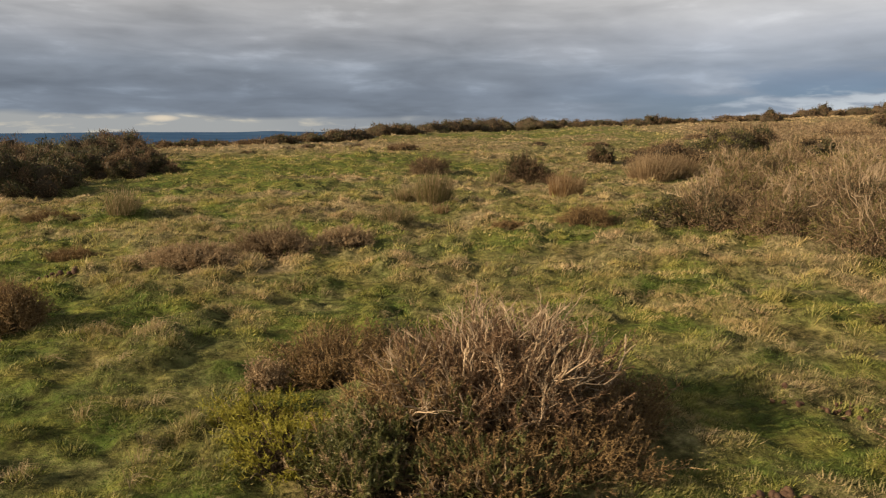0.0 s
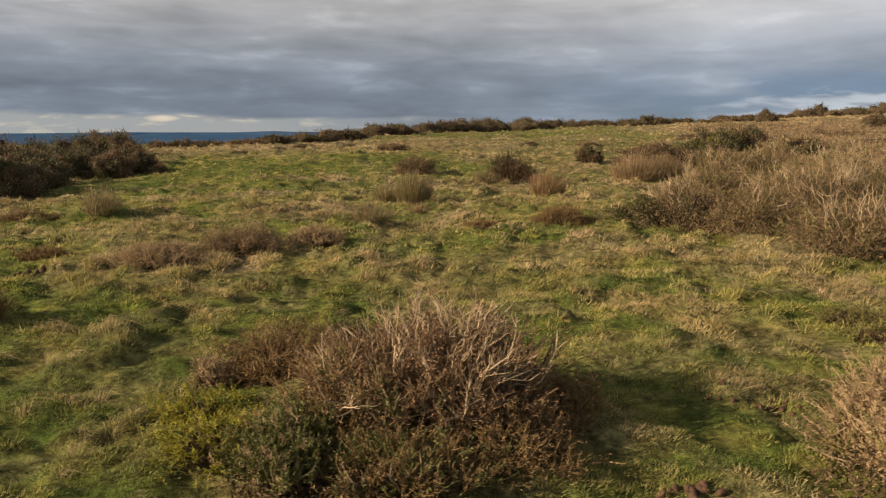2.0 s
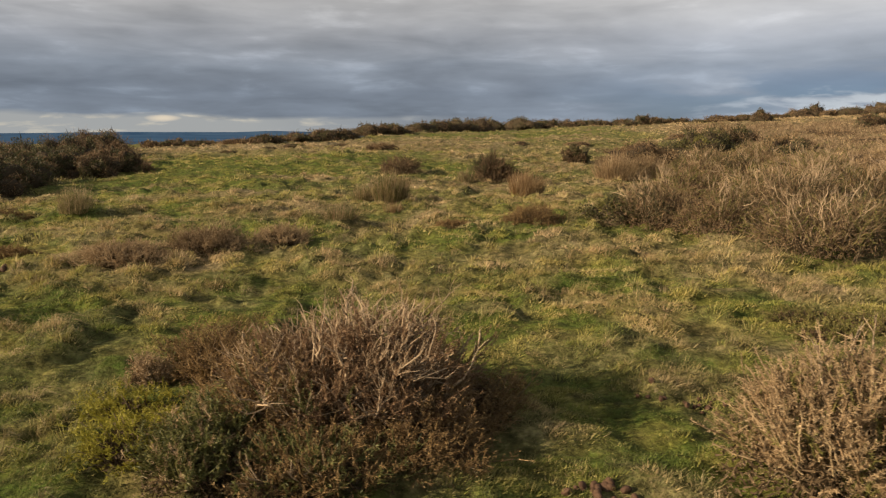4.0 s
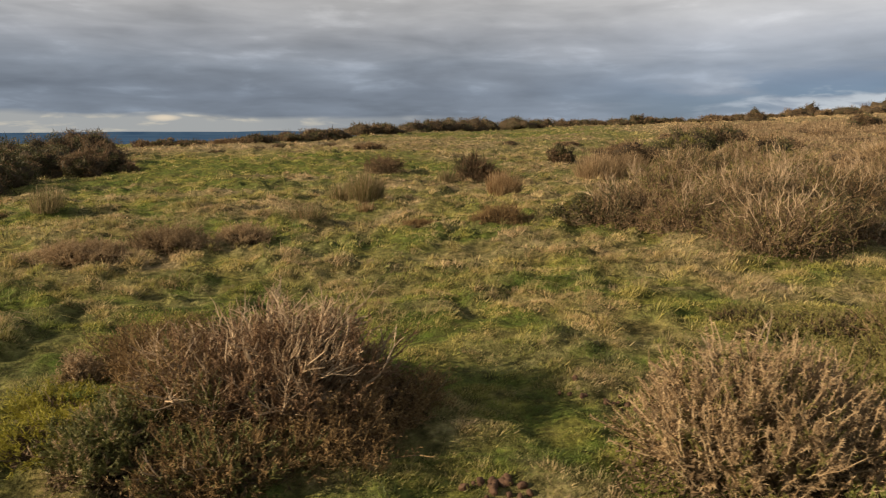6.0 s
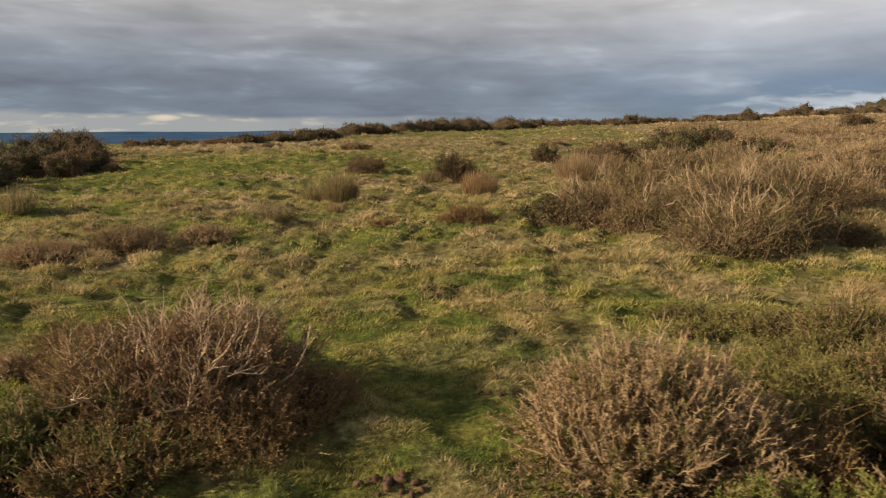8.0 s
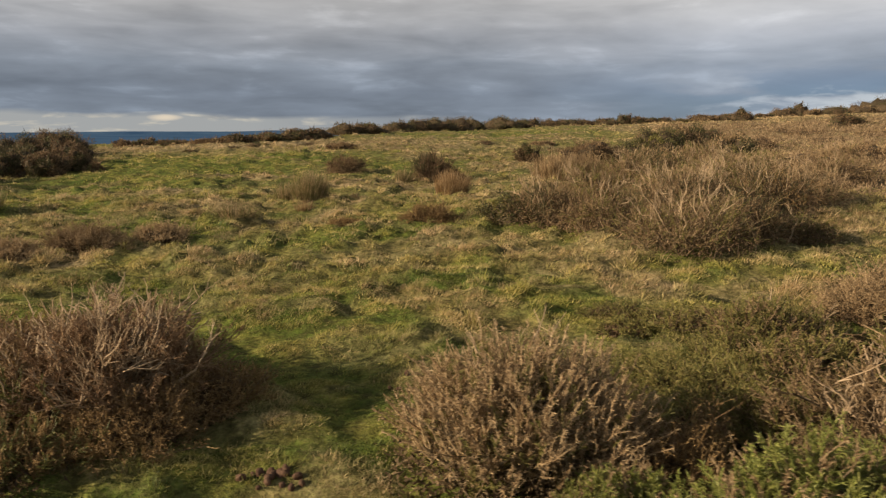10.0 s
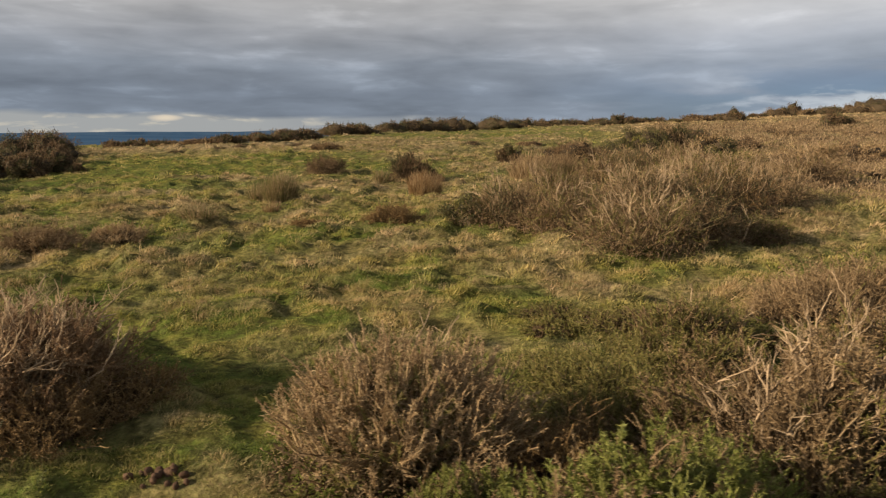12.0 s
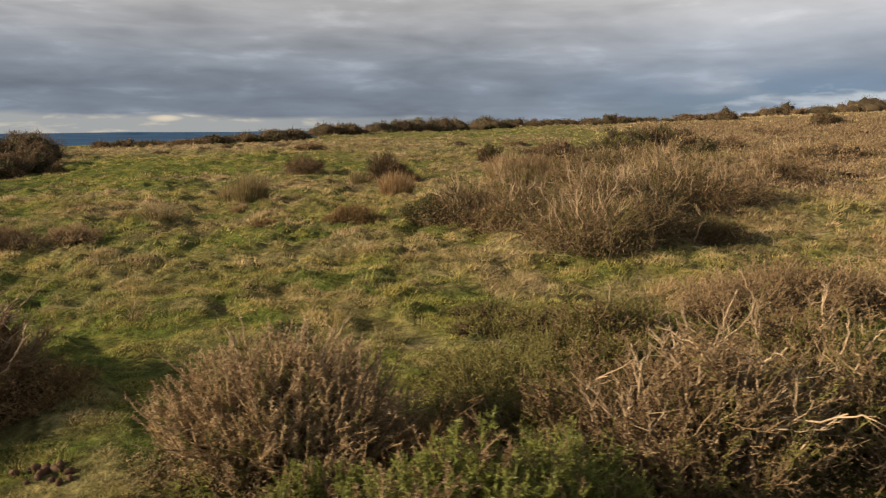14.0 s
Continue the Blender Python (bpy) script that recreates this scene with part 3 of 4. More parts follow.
def mound(name, x, y, rx, ry, h, seed, label, mat, second=None, share=0.3, leaf=0.1, n=5200, sprig=0.25, category="gorse bush"):
    """A wind-shaped gorse mound: twigs, a crown of tight rounded buds over a solid core coloured dark as the shade in
    their gaps, and sprigs standing out of it.
    """
    rng = np.random.default_rng(seed)
    top = stand(name, x, y, label, category)
    FOOTPRINTS.append((x, y, rx, ry))
    limbs_n = 24
    tips, _ = dome_tips(limbs_n, rx * 0.84, ry * 0.84, h * 0.84, rng, seed, 0.4)
    limbs = bend(tips * [0.25, 0.25, 0], tips, 4, rng, np.array([0, 0, 0.1]), 0.06)
    part("woody_base", tubes(limbs, taper(limbs_n, 4, 0.022, 0.008, rng)), BARK, top)
    count = int(np.clip(26 * (rx * ry) ** 0.5 / max(leaf * 12, 0.5), 14, 70))
    buds = unit(rng.normal(size=(count, 3)))
    buds[:, 2] = np.abs(buds[:, 2]) * 0.9
    buds = unit(buds)
    size = rng.uniform(0.1, 1.5, count)
    depth = 0.40
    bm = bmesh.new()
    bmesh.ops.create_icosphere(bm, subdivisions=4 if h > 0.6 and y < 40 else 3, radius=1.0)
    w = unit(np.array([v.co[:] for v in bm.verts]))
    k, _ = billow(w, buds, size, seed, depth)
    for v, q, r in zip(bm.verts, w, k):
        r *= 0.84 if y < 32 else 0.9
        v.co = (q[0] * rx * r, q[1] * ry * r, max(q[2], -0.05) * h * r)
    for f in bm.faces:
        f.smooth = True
    core = bpy.data.meshes.new("shade_core")
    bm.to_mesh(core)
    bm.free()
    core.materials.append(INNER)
    inner = new("shade_core", core)
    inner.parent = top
    n = int(n * (1.25 if y < 32 else 1.0))
    way = unit(rng.normal(size=(n, 3)))
    way[:, 2] = np.abs(way[:, 2])
    k, pick = billow(way, buds, size, seed, depth)
    at = way * np.array([rx, ry, h]) * (k * rng.uniform(0.80, 1.02, n))[:, None]
    at[:, 2] = np.maximum(at[:, 2], 0.0)
    out = unit(way * 0.5 + (way - buds[pick]) * 1.4 + rng.normal(size=way.shape) * 0.45 + [0, 0, 0.25])
    long = leaf * rng.uniform(0.5, 1.25, n) * (1 + 3.0 * sprig * (rng.uniform(0, 1, n) > 0.95))
    other = ((rng.uniform(0, 1, count) < share)[pick] ^ (rng.uniform(0, 1, n) < 0.14)) if second else np.zeros(n, bool)
    for mask, pname, m in ((~other, "crown", mat), (other, "second_growth", second)):
        if m is not None and mask.any():
            part(pname, needles(at[mask], out[mask], long[mask], leaf * 0.5, rng), m, top)
    return top


def rush_clump(x, y, r, h, seed, label, mat, n=420, wide=0.006):
    """A fan of stiff round stems."""
    rng = np.random.default_rng(seed)
    top = stand("rush_clump", x, y, label, "rushes", "rush clumps on the moor")
    for pname, m, share in (("live_growth", mat, 0.7), ("dry_growth", DEAD, 0.3)):
        k = int(n * share)
        az, s = rng.uniform(0, 2 * np.pi, k), rng.uniform(0, 1, k) ** 0.6
        foot = np.stack([s * r * 0.8 * np.cos(az), s * r * 0.8 * np.sin(az), np.zeros(k)], 1)
        tall = h * rng.uniform(0.4, 1.15, k) * (1 - 0.3 * s)
        end = foot + np.stack([s * r * 0.35 * np.cos(az) + 0.06 * h, s * r * 0.35 * np.sin(az), tall], 1) + rng.normal(0, 0.06 * h, (k, 3))
        part(pname, tubes(bend(foot, end, 5, rng, np.array([-0.02, 0, 0.14]), 0.04), taper(k, 5, wide * 0.5, wide * 0.15, rng)), m, top)
    return top

# ---- bushes beside the path, nearest first ----
bush = gorse_bush("gorse_bush", 0.34, 4.42, 0.98, 0.98, 0.68, 101, "large half-dead gorse bush with bleached twigs in rough grass", 0.84, 1.2, 1.0, 56, (-0.8, -0.6, 1.0), 1.1, 0.25, RUST, GREEN, "gorse bush", 0.58, 0.15, BROWN, 0.5)
limbs(bush, 1.0, 0.95, 0.77, 22, 801, (0.15, 0.0), 0.95, 0.4)
limbs(bush, 0.9, 0.95, 0.68, 22, 804, (0.15, -0.4), 0.72, 0.15)
heather("heather_bush", 1.06, 4.4, 0.42, 0.5, 0.27, 163, "low brown heather beside a gorse bush", BROWN, 300, 0.9, 1.2)
heather("heather_bush", -0.2, 4.15, 0.5, 0.45, 0.46, 160, "rusty brown heather against a gorse bush", BROWN, 300, 0.9, 1.2)
heather("heather_bush", 0.76, 3.85, 0.45, 0.45, 0.26, 152, "low rusty brown heather at a gorse bush's foot", BROWN, 300, 0.9, 1.2)
gorse_bush("gorse_bush", 0.26, 3.52, 0.6, 0.42, 0.27, 153, "low gorse skirt, brown with green shoots", 0.6, 0.55, 1.1, 3, None, 0.7, 0.15, BROWN)
gorse_bush("gorse_bush", -0.42, 3.82, 0.44, 0.55, 0.40, 102, "low dark green gorse growing at a dead bush's foot", 0.14, 0.85, 1.1, 0, None, 0.6, 0.14)
heather("moss_cushion", -1.2, 4.6, 0.46, 0.34, 0.18, 151, "bright yellow-green moss cushion in the turf", MOSS, 220, 0.7, 1.3, "moss")
heather("moss_cushion", -0.92, 4.02, 0.42, 0.42, 0.2, 173, "bright yellow-green moss cushion beside a gorse bush", MOSS, 240, 0.7, 1.3, "moss")
heather("heather_bush", -0.8, 5.35, 0.5, 0.42, 0.42, 103, "small rounded brown heather bush in grass", BROWN, 380, 0.9, 1.25)
heather("gorse_bush", -0.38, 5.68, 0.27, 0.25, 0.38, 155, "small dark green gorse beside brown heather", DARK_GORSE, 180, 0.9, 1.3, "gorse bush")
heather("heather_bush", -1.33, 5.2, 0.16, 0.2, 0.2, 154, "bleached straw heather tuft beside brown heather", DEAD, 160, 0.8, 1.3)
gorse_bush("gorse_bush", 3.08, 3.42, 0.91, 0.78, 0.77, 104, "dense straw-coloured dead gorse bush with upright shoots", 0.75, 1.15, 1.0, 10, None, 1.0, 0.20, DEAD, OLIVE, "gorse bush", 0.8, 0.04, None, 0.42, 460)
gorse_bush("gorse_bush", 4.06, 2.42, 0.68, 0.45, 0.76, 105, "fresh yellow-green gorse bush beside dead gorse", 0.27, 1.45, 0.95, 0, None, 0.6, 0.15, TAN, FRESH, "gorse bush", 0.8, 0.04, FRESH, 0.5)
gorse_bush("gorse_bush", 4.55, 2.88, 0.42, 0.4, 0.62, 161, "fresh green gorse among dead branches", 0.25, 0.7, 0.95, 0, None, 0.5, 0.15, TAN, FRESH, "gorse bush", 0.7, 0.04, OLIVE, 0.5)
gorse_bush("gorse_bush", 3.42, 2.66, 0.38, 0.3, 0.42, 171, "low fresh green gorse at a dead bush's foot", 0.2, 0.7, 0.95, 0, None, 0.5, 0.13, TAN, FRESH, "gorse bush", 0.8, 0.04, FRESH, 0.5)
bush = gorse_bush("gorse_bush", 5.38, 3.5, 1.0, 0.88, 0.95, 106, "sprawling dry gorse with bleached bare branches", 0.62, 1.05, 1.1, 20, (0.3, -0.9, 1.1), 0.7, 0.22, TAN, OLIVE, "gorse bush", 0.5, 0.14, DEAD)
limbs(bush, 0.95, 0.85, 1.0, 18, 802, (0.5, 0.0), 0.78)
bush = gorse_bush("gorse_bush", 6.5, 3.75, 0.9, 0.9, 0.92, 107, "half-dead gorse bush, tan and olive", 0.6, 0.6, 1.3, 4, None, 0.8, 0.22, TAN, OLIVE, "gorse bush", 0.5, 0.14, DEAD, 0.7)
limbs(bush, 0.8, 0.85, 0.98, 9, 803, (0.6, 0.1), 1.05)
heather("heath_shrub", 4.5, 4.55, 0.78, 0.6, 0.36, 108, "low spreading olive green heath shrub", OLIVE, 460, 0.95, 1.25, "heath shrub")
gorse_bush("heath_shrub", 5.2, 4.75, 0.75, 0.55, 0.55, 109, "low tan and olive heath shrub", 0.3, 0.6, 1.15, 3, None, 0.9, 0.15, TAN, OLIVE, "heath shrub", 0.4, 0.08, OLIVE, 0.8)
gorse_bush("heath_shrub", 6.45, 4.8, 0.85, 0.6, 0.82, 111, "low olive and brown heath shrub with bleached branches", 0.5, 0.5, 1.4, 9, None, 0.8, 0.19, TAN, OLIVE, "heath shrub", 0.5, 0.12)
gorse_bush("heath_shrub", 5.35, 5.5, 0.75, 0.5, 0.46, 113, "low dry heath shrub, tan and olive", 0.4, 0.48, 1.3, 2, None, 0.8, 0.16, TAN, OLIVE, "heath shrub", 0.4, 0.06, OLIVE, 0.8)
gorse_bush("heath_shrub", 4.55, 3.78, 0.5, 0.45, 0.44, 112, "low olive heath shrub between dry gorse", 0.3, 0.6, 1.2, 0, None, 0.6, 0.17, TAN, OLIVE, "heath shrub")
heather("heath_shrub", 7.4, 6.95, 0.95, 0.6, 0.55, 110, "dry tan heath shrub in pale grass", TAN, 560, 0.9, 1.5, "heath shrub")

heather("heather_bush", 3.85, 3.3, 0.34, 0.36, 0.46, 172, "rusty brown heather between dead gorse and green gorse", BROWN, 240, 0.9, 1.2)
for i, (x, y, r, h) in enumerate(((4.2, 4.0, 0.45, 0.30), (4.9, 4.15, 0.5, 0.38), (4.8, 5.1, 0.5, 0.38), (4.2, 4.95, 0.5, 0.26), (5.5, 6.0, 0.55, 0.36))):
    heather("heath_shrub", x, y, r, 0.85 * r, h, 680 + i, "low dense olive heath shrub", OLIVE, 240, 0.85, 1.25, "heath shrub")

heather("heath_shrub", 6.75, 6.45, 0.6, 0.5, 0.40, 174, "dry tan and brown heath shrub in pale grass", TAN, 320, 0.9, 1.4, "heath shrub")
heather("heath_shrub", 8.3, 7.2, 0.7, 0.5, 0.5, 175, "dry tan heath shrub in pale grass", DEAD, 320, 0.9, 1.5, "heath shrub")

scrub = np.random.default_rng(77)
for i in range(12):
    y = scrub.uniform(3.6, 6.6)
    x = scrub.uniform(4.5 + 0.65 * (y - 3.6), 7.6)
    r = scrub.uniform(0.24, 0.42)
    heather("heath_shrub", x, y, r, r * scrub.uniform(0.7, 1.0), scrub.uniform(0.14, 0.26), 600 + i, ("low olive heath sprigs between dry shrubs", "low tan heath sprigs between dry shrubs", "low brown heath sprigs between dry shrubs")[i % 3], (OLIVE, TAN, BROWN)[i % 3], 110, 0.7, 1.35, "heath shrub")

heather("heath_shrub", 4.35, 5.05, 0.55, 0.5, 0.12, 660, "creeping olive heath over the turf", OLIVE, 150, 0.8, 1.5, "heath shrub")
for i in range(12):
    y = scrub.uniform(4.9, 6.6)
    x = scrub.uniform(4.0 + 0.12 * (y - 4.6), 5.9)
    r = scrub.uniform(0.34, 0.56)
    heather("heath_shrub", x, y, r, r * scrub.uniform(0.7, 1.0), scrub.uniform(0.07, 0.13), 640 + i, "creeping olive heath over the turf", OLIVE, 110, 0.75, 1.5, "heath shrub")

# the thicket behind
gorse_bush("gorse_bush", 5.9, 9.4, 1.2, 0.95, 0.95, 121, "tall dry gorse bush of grey-tan twigs", 0.58, 1.00, 1.05, 18, None, 0.7, 0.19, TAN, OLIVE, "gorse bush", 0.34, 0.14, DEAD, 0.95)
gorse_bush("gorse_bush", 5.1, 10.7, 0.9, 0.8, 0.85, 114, "dry tan gorse in the thicket", 0.55, 0.69, 1.18, 8, None, 0.7, 0.19, TAN, OLIVE, "gorse bush", 0.34, 0.14, DEAD, 0.95)
gorse_bush("gorse_bush", 7.4, 12.0, 1.0, 0.9, 0.9, 115, "pale gorse twigs in the thicket", 0.55, 0.69, 1.30, 12, None, 0.7, 0.20, TAN, OLIVE, "gorse bush", 0.34, 0.12, TAN, 0.95)
gorse_bush("gorse_bush", 8.6, 14.8, 1.2, 1.0, 0.95, 116, "tan gorse with olive shoots in the thicket", 0.55, 0.69, 1.49, 11, None, 0.7, 0.22, DEAD, OLIVE, "gorse bush", 0.34, 0.12, DEAD, 0.95)
gorse_bush("gorse_bush", 4.35, 11.6, 1.0, 0.95, 0.85, 122, "gorse bush, brown with dark green shoots low down", 0.50, 0.88, 1.30, 9, (-0.9, -0.4, 0.4), 0.7, 0.22, TAN, DARK_GORSE, "gorse bush", 0.34, 0.12, TAN, 0.95)
gorse_bush("gorse_bush", 6.6, 11.6, 1.2, 1.0, 1.0, 123, "thicket of pale dead gorse branches", 0.6, 0.88, 1.24, 20, None, 0.7, 0.20, TAN, DARK_GORSE, "gorse bush", 0.34, 0.12, DEAD, 0.95)
gorse_bush("gorse_bush", 8.3, 12.4, 1.1, 1.0, 0.9, 124, "gorse bush, brown and dark green", 0.45, 0.75, 1.24, 9, None, 0.7, 0.20, BROWN, DARK_GORSE, "gorse bush", 0.34, 0.12, BROWN, 0.95)
gorse_bush("gorse_bush", 9.6, 13.6, 1.1, 1.0, 0.9, 125, "pale dead gorse with twisted branches", 0.8, 0.75, 1.30, 12, None, 0.7, 0.20, None, DARK_GORSE, "gorse bush", 0.34, 0.12, None, 0.95)
gorse_bush("gorse_bush", 7.9, 10.4, 0.8, 0.55, 0.45, 126, "low green gorse below a taller thicket", 0.3, 0.6, 1.1, 2, None, 0.8, 0.17, TAN, OLIVE, "gorse bush", 0.34, 0.12, OLIVE, 0.95)
gorse_bush("gorse_bush", 9.4, 16.6, 1.5, 1.2, 1.0, 131, "tall gorse, olive and tan twigs", 0.62, 0.81, 1.67, 11, None, 0.7, 0.23, DEAD, OLIVE, "gorse bush", 0.34, 0.12, DEAD, 0.95)
gorse_bush("gorse_bush", 6.95, 10.0, 0.85, 0.7, 0.82, 127, "gorse with dark green shoots", 0.4, 0.75, 1.05, 3, None, 0.7, 0.19, TAN, DARK_GORSE, "gorse bush", 0.34, 0.12, TAN, 0.95)
gorse_bush("gorse_bush", 5.4, 13.4, 1.1, 1.0, 0.85, 128, "tan gorse bush in the thicket", 0.55, 0.75, 1.43, 9, None, 0.7, 0.22, TAN, OLIVE, "gorse bush", 0.34, 0.12, TAN, 0.95)
gorse_bush("gorse_bush", 7.3, 14.8, 1.3, 1.1, 0.9, 132, "pale tan gorse bush in the thicket", 0.6, 0.81, 1.61, 12, None, 0.7, 0.23, None, OLIVE, "gorse bush", 0.34, 0.12, None, 0.95)
gorse_bush("gorse_bush", 12.0, 17.2, 1.4, 1.1, 0.75, 133, "dry tan gorse on the slope", 0.85, 0.75, 1.74, 7, None, 0.7, 0.22, TAN, OLIVE, "gorse bush", 0.34, 0.12, TAN, 0.95)
mound("gorse_bush", 12.4, 24.4, 0.9, 0.9, 1.05, 134, "dark green and tan gorse mound", DARK_GORSE, TAN, 0.3, 0.07, 6500, 0.5)
gorse_bush("gorse_bush", 15.4, 23.4, 0.95, 0.8, 0.75, 135, "bare twiggy grey-tan gorse bush in dry heath", 0.9, 0.7, 2.0, 10, None, 0.8, 0.26, DEAD, OLIVE, "gorse bush", 0.4, 0.12, DEAD, 0.8)
mound("gorse_bush", 10.9, 28.4, 1.2, 1.0, 1.0, 136, "dark green gorse bush on the slope", DARK_GORSE, OLIVE, 0.3, 0.07, 7000, 0.5)
mound("gorse_bush", 12.3, 29.2, 1.0, 0.9, 1.15, 158, "olive and tan upright gorse bush", TAN, DARK_GORSE, 0.45, 0.075, 6000, 1.0)
mound("gorse_bush", 8.1, 26.0, 1.5, 1.0, 0.72, 137, "low tan-brown gorse bush", TAN, RUSSET, 0.4, 0.06, 9000, 0.9)
mound("gorse_bush", 15.5, 35.4, 0.9, 0.8, 0.6, 159, "dark brown gorse tuft in dry grass", RUSSET, DARK_GORSE, 0.4, 0.08, 3000, 0.8)
mound("heath_shrub", 13.6, 20.6, 1.4, 1.0, 0.5, 138, "dry grey-brown heath shrub", TAN, RUSSET, 0.5, 0.06, 8000, 0.6, "heath shrub")
mound("gorse_bush", 3.72, 11.95, 0.58, 0.5, 0.48, 156, "low dark green gorse at the edge of a thicket", DARK_GORSE, OLIVE, 0.3, 0.045, 5000, 0.4)
mound("gorse_bush", 12.9, 26.6, 1.0, 0.9, 0.8, 157, "dark green gorse bush among dry heath", DARK_GORSE, RUSSET, 0.4, 0.075, 5000, 0.5)
for i, (x, y, r, h) in enumerate(((7.1, 17.4, 1.1, 0.85), (8.4, 18.8, 1.15, 0.9), (9.6, 20.2, 1.1, 0.9), (8.3, 21.4, 0.9, 0.75), (10.6, 22.6, 1.1, 0.95), (9.4, 23.6, 1.0, 0.8), (11.2, 19.6, 0.9, 0.7))):
    gorse_bush("gorse_bush", x, y, r, 0.85 * r, h, 170 + i, ("grey-tan twiggy gorse in the thicket", "olive and tan gorse in the thicket")[i % 2], (0.72, 0.5)[i % 2], 0.55, 1.9, 4, None, 0.9, 0.25, TAN, (OLIVE, DARK_GORSE)[i % 2], "gorse bush", 0.4, 0.12, (DEAD, OLIVE)[i % 2], 0.85)
fill = np.random.default_rng(31)
for i in range(9):
    y = fill.uniform(14.5, 27.0)
    x = (0.40 + 0.012 * (27 - y)) * y + fill.uniform(-0.6, 1.9)
    mound("heath_shrub", x, y, fill.uniform(0.6, 1.15), fill.uniform(0.5, 0.9), fill.uniform(0.35, 0.68), 500 + i, "dry grey-brown heath shrub behind a thicket", (TAN, RUSSET, OLIVE)[i % 3], (RUSSET, DEAD, TAN)[i % 3], 0.5, 0.05, 4200, 0.9, "heath shrub")
mound("heath_shrub", 17.5, 25.0, 1.3, 1.0, 0.55, 139, "dry grey-brown heath shrub", TAN, RUSSET, 0.5, 0.08, 3600, 0.25, "heath shrub")

# single bushes on the open turf
gorse_bush("gorse_bush", 2.25, 20.4, 0.72, 0.6, 0.92, 141, "upright dark green and russet gorse bush on open turf", 0.36, 0.8, 2.1, 0, (-0.9, 0.3, 0.2), 0.9, 0.24, RUSSET, DARK_GORSE, "gorse bush", 0.75, 0.08, RUSSET, 0.6)
gorse_bush("heather_bush", 2.9, 20.2, 0.5, 0.45, 0.42, 142, "low russet heather bush beside dark gorse", 0.95, 0.4, 2.1, 0, None, 0.6, 0.18, RUSSET, OLIVE, "heather", 0.5, 0.06, RUSSET, 0.8)
gorse_bush("heather_bush", -0.4, 22.2, 0.82, 0.7, 0.68, 143, "russet brown heather bush on open turf", 0.92, 0.65, 2.2, 0, None, 0.9, 0.2, RUSSET, OLIVE, "heather", 0.45, 0.06, TAN, 0.9)
mound("gorse_bush", 5.6, 25.8, 0.5, 0.5, 0.58, 144, "small round dark gorse bush", RUSSET, DARK_GORSE, 0.5, 0.055, 6500, 0.6)
heather("heath_shrub", 2.4, 11.9, 0.5, 0.42, 0.34, 145, "low brown heath shrub on turf", BROWN, 368, 1.0, 1.3, "heath shrub")
heather("heather_bush", -3.1, 8.9, 0.72, 0.42, 0.27, 146, "low straw-coloured heather cushion", DEAD, 459, 1.0, 1.3)
heather("heather_bush", -2.25, 9.5, 0.68, 0.42, 0.33, 147, "low brown heather cushion in straw grass", TAN, 459, 1.0, 1.3)
heather("heather_bush", -1.35, 9.9, 0.48, 0.32, 0.25, 148, "small tan heather cushion", DEAD, 252, 1.0, 1.3)
heather("heather_bush", -4.0, 6.4, 0.35, 0.35, 0.42, 149, "dark brown heather bush", BROWN, 380, 1.0, 1.4)
heather("heather_bush", -5.0, 9.6, 0.4, 0.25, 0.16, 150, "low brown heather cushion", BROWN, 276, 1.0, 1.3)

heather("heather_bush", -7.2, 13.2, 0.5, 0.35, 0.2, 164, "low brown heather cushion", BROWN, 276, 1.0, 1.3)
heather("heather_bush", 1.05, 11.4, 0.36, 0.25, 0.16, 165, "low brown heather cushion in turf", BROWN, 229, 1.0, 1.3)
mound("heather_bush", -1.75, 30.0, 0.7, 0.4, 0.2, 167, "low russet heather patch in straw grass", RUSSET, TAN, 0.4, 0.06, 2600, 0.9, "heather")
mound("heather_bush", 7.3, 35.0, 0.6, 0.5, 0.26, 168, "small tan heather bush in dry grass", TAN, RUSSET, 0.4, 0.06, 2200, 0.9, "heather")
mound("heather_bush", 14.2, 40.5, 0.9, 0.6, 0.32, 169, "low russet heather patch in dry grass", RUSSET, TAN, 0.4, 0.07, 2200, 0.9, "heather")
for i, (x, y) in enumerate(((-7.0, 32.5), (-6.1, 34.0), (-8.3, 31.0), (4.6, 35.0), (-4.2, 36.5))):
    mound("heath_patch", x, y, 0.45, 0.3, 0.17, 440 + i, "low dark heath patch in straw grass", RUSSET, DARK_GORSE, 0.4, 0.05, 1100, 0.6, "heath")

# rushes
rush_clump(-0.78, 11.6, 0.34, 0.26, 168, "sparse low straw-coloured rush clump", RUSH, 260, 0.007)
rush_clump(-0.05, 13.6, 0.22, 0.22, 169, "sparse russet rush tuft on turf", RUSH_RED, 180, 0.008)
rush_clump(-0.2, 15.0, 0.40, 0.68, 161, "olive and straw coloured rush clump", RUSH, 1000, 0.010)
rush_clump(-0.85, 15.8, 0.34, 0.42, 162, "small straw-coloured rush clump on turf", RUSH, 340, 0.010)
rush_clump(2.8, 16.6, 0.42, 0.62, 163, "russet rush clump on open turf", RUSH_RED, 800, 0.012)
rush_clump(-5.75, 12.9, 0.32, 0.5, 164, "olive green rush clump on turf", RUSH, 420, 0.008)
rush_clump(1.5, 19.8, 0.25, 0.5, 165, "small straw-coloured rush clump on turf", RUSH, 200, 0.016)
rush_clump(5.75, 20.0, 0.75, 0.8, 166, "broad straw-coloured rush clump on turf", DEAD, 1000, 0.014)
rush_clump(6.7, 20.5, 0.6, 0.72, 167, "broad straw-coloured rush clump on turf", DEAD, 800, 0.014)

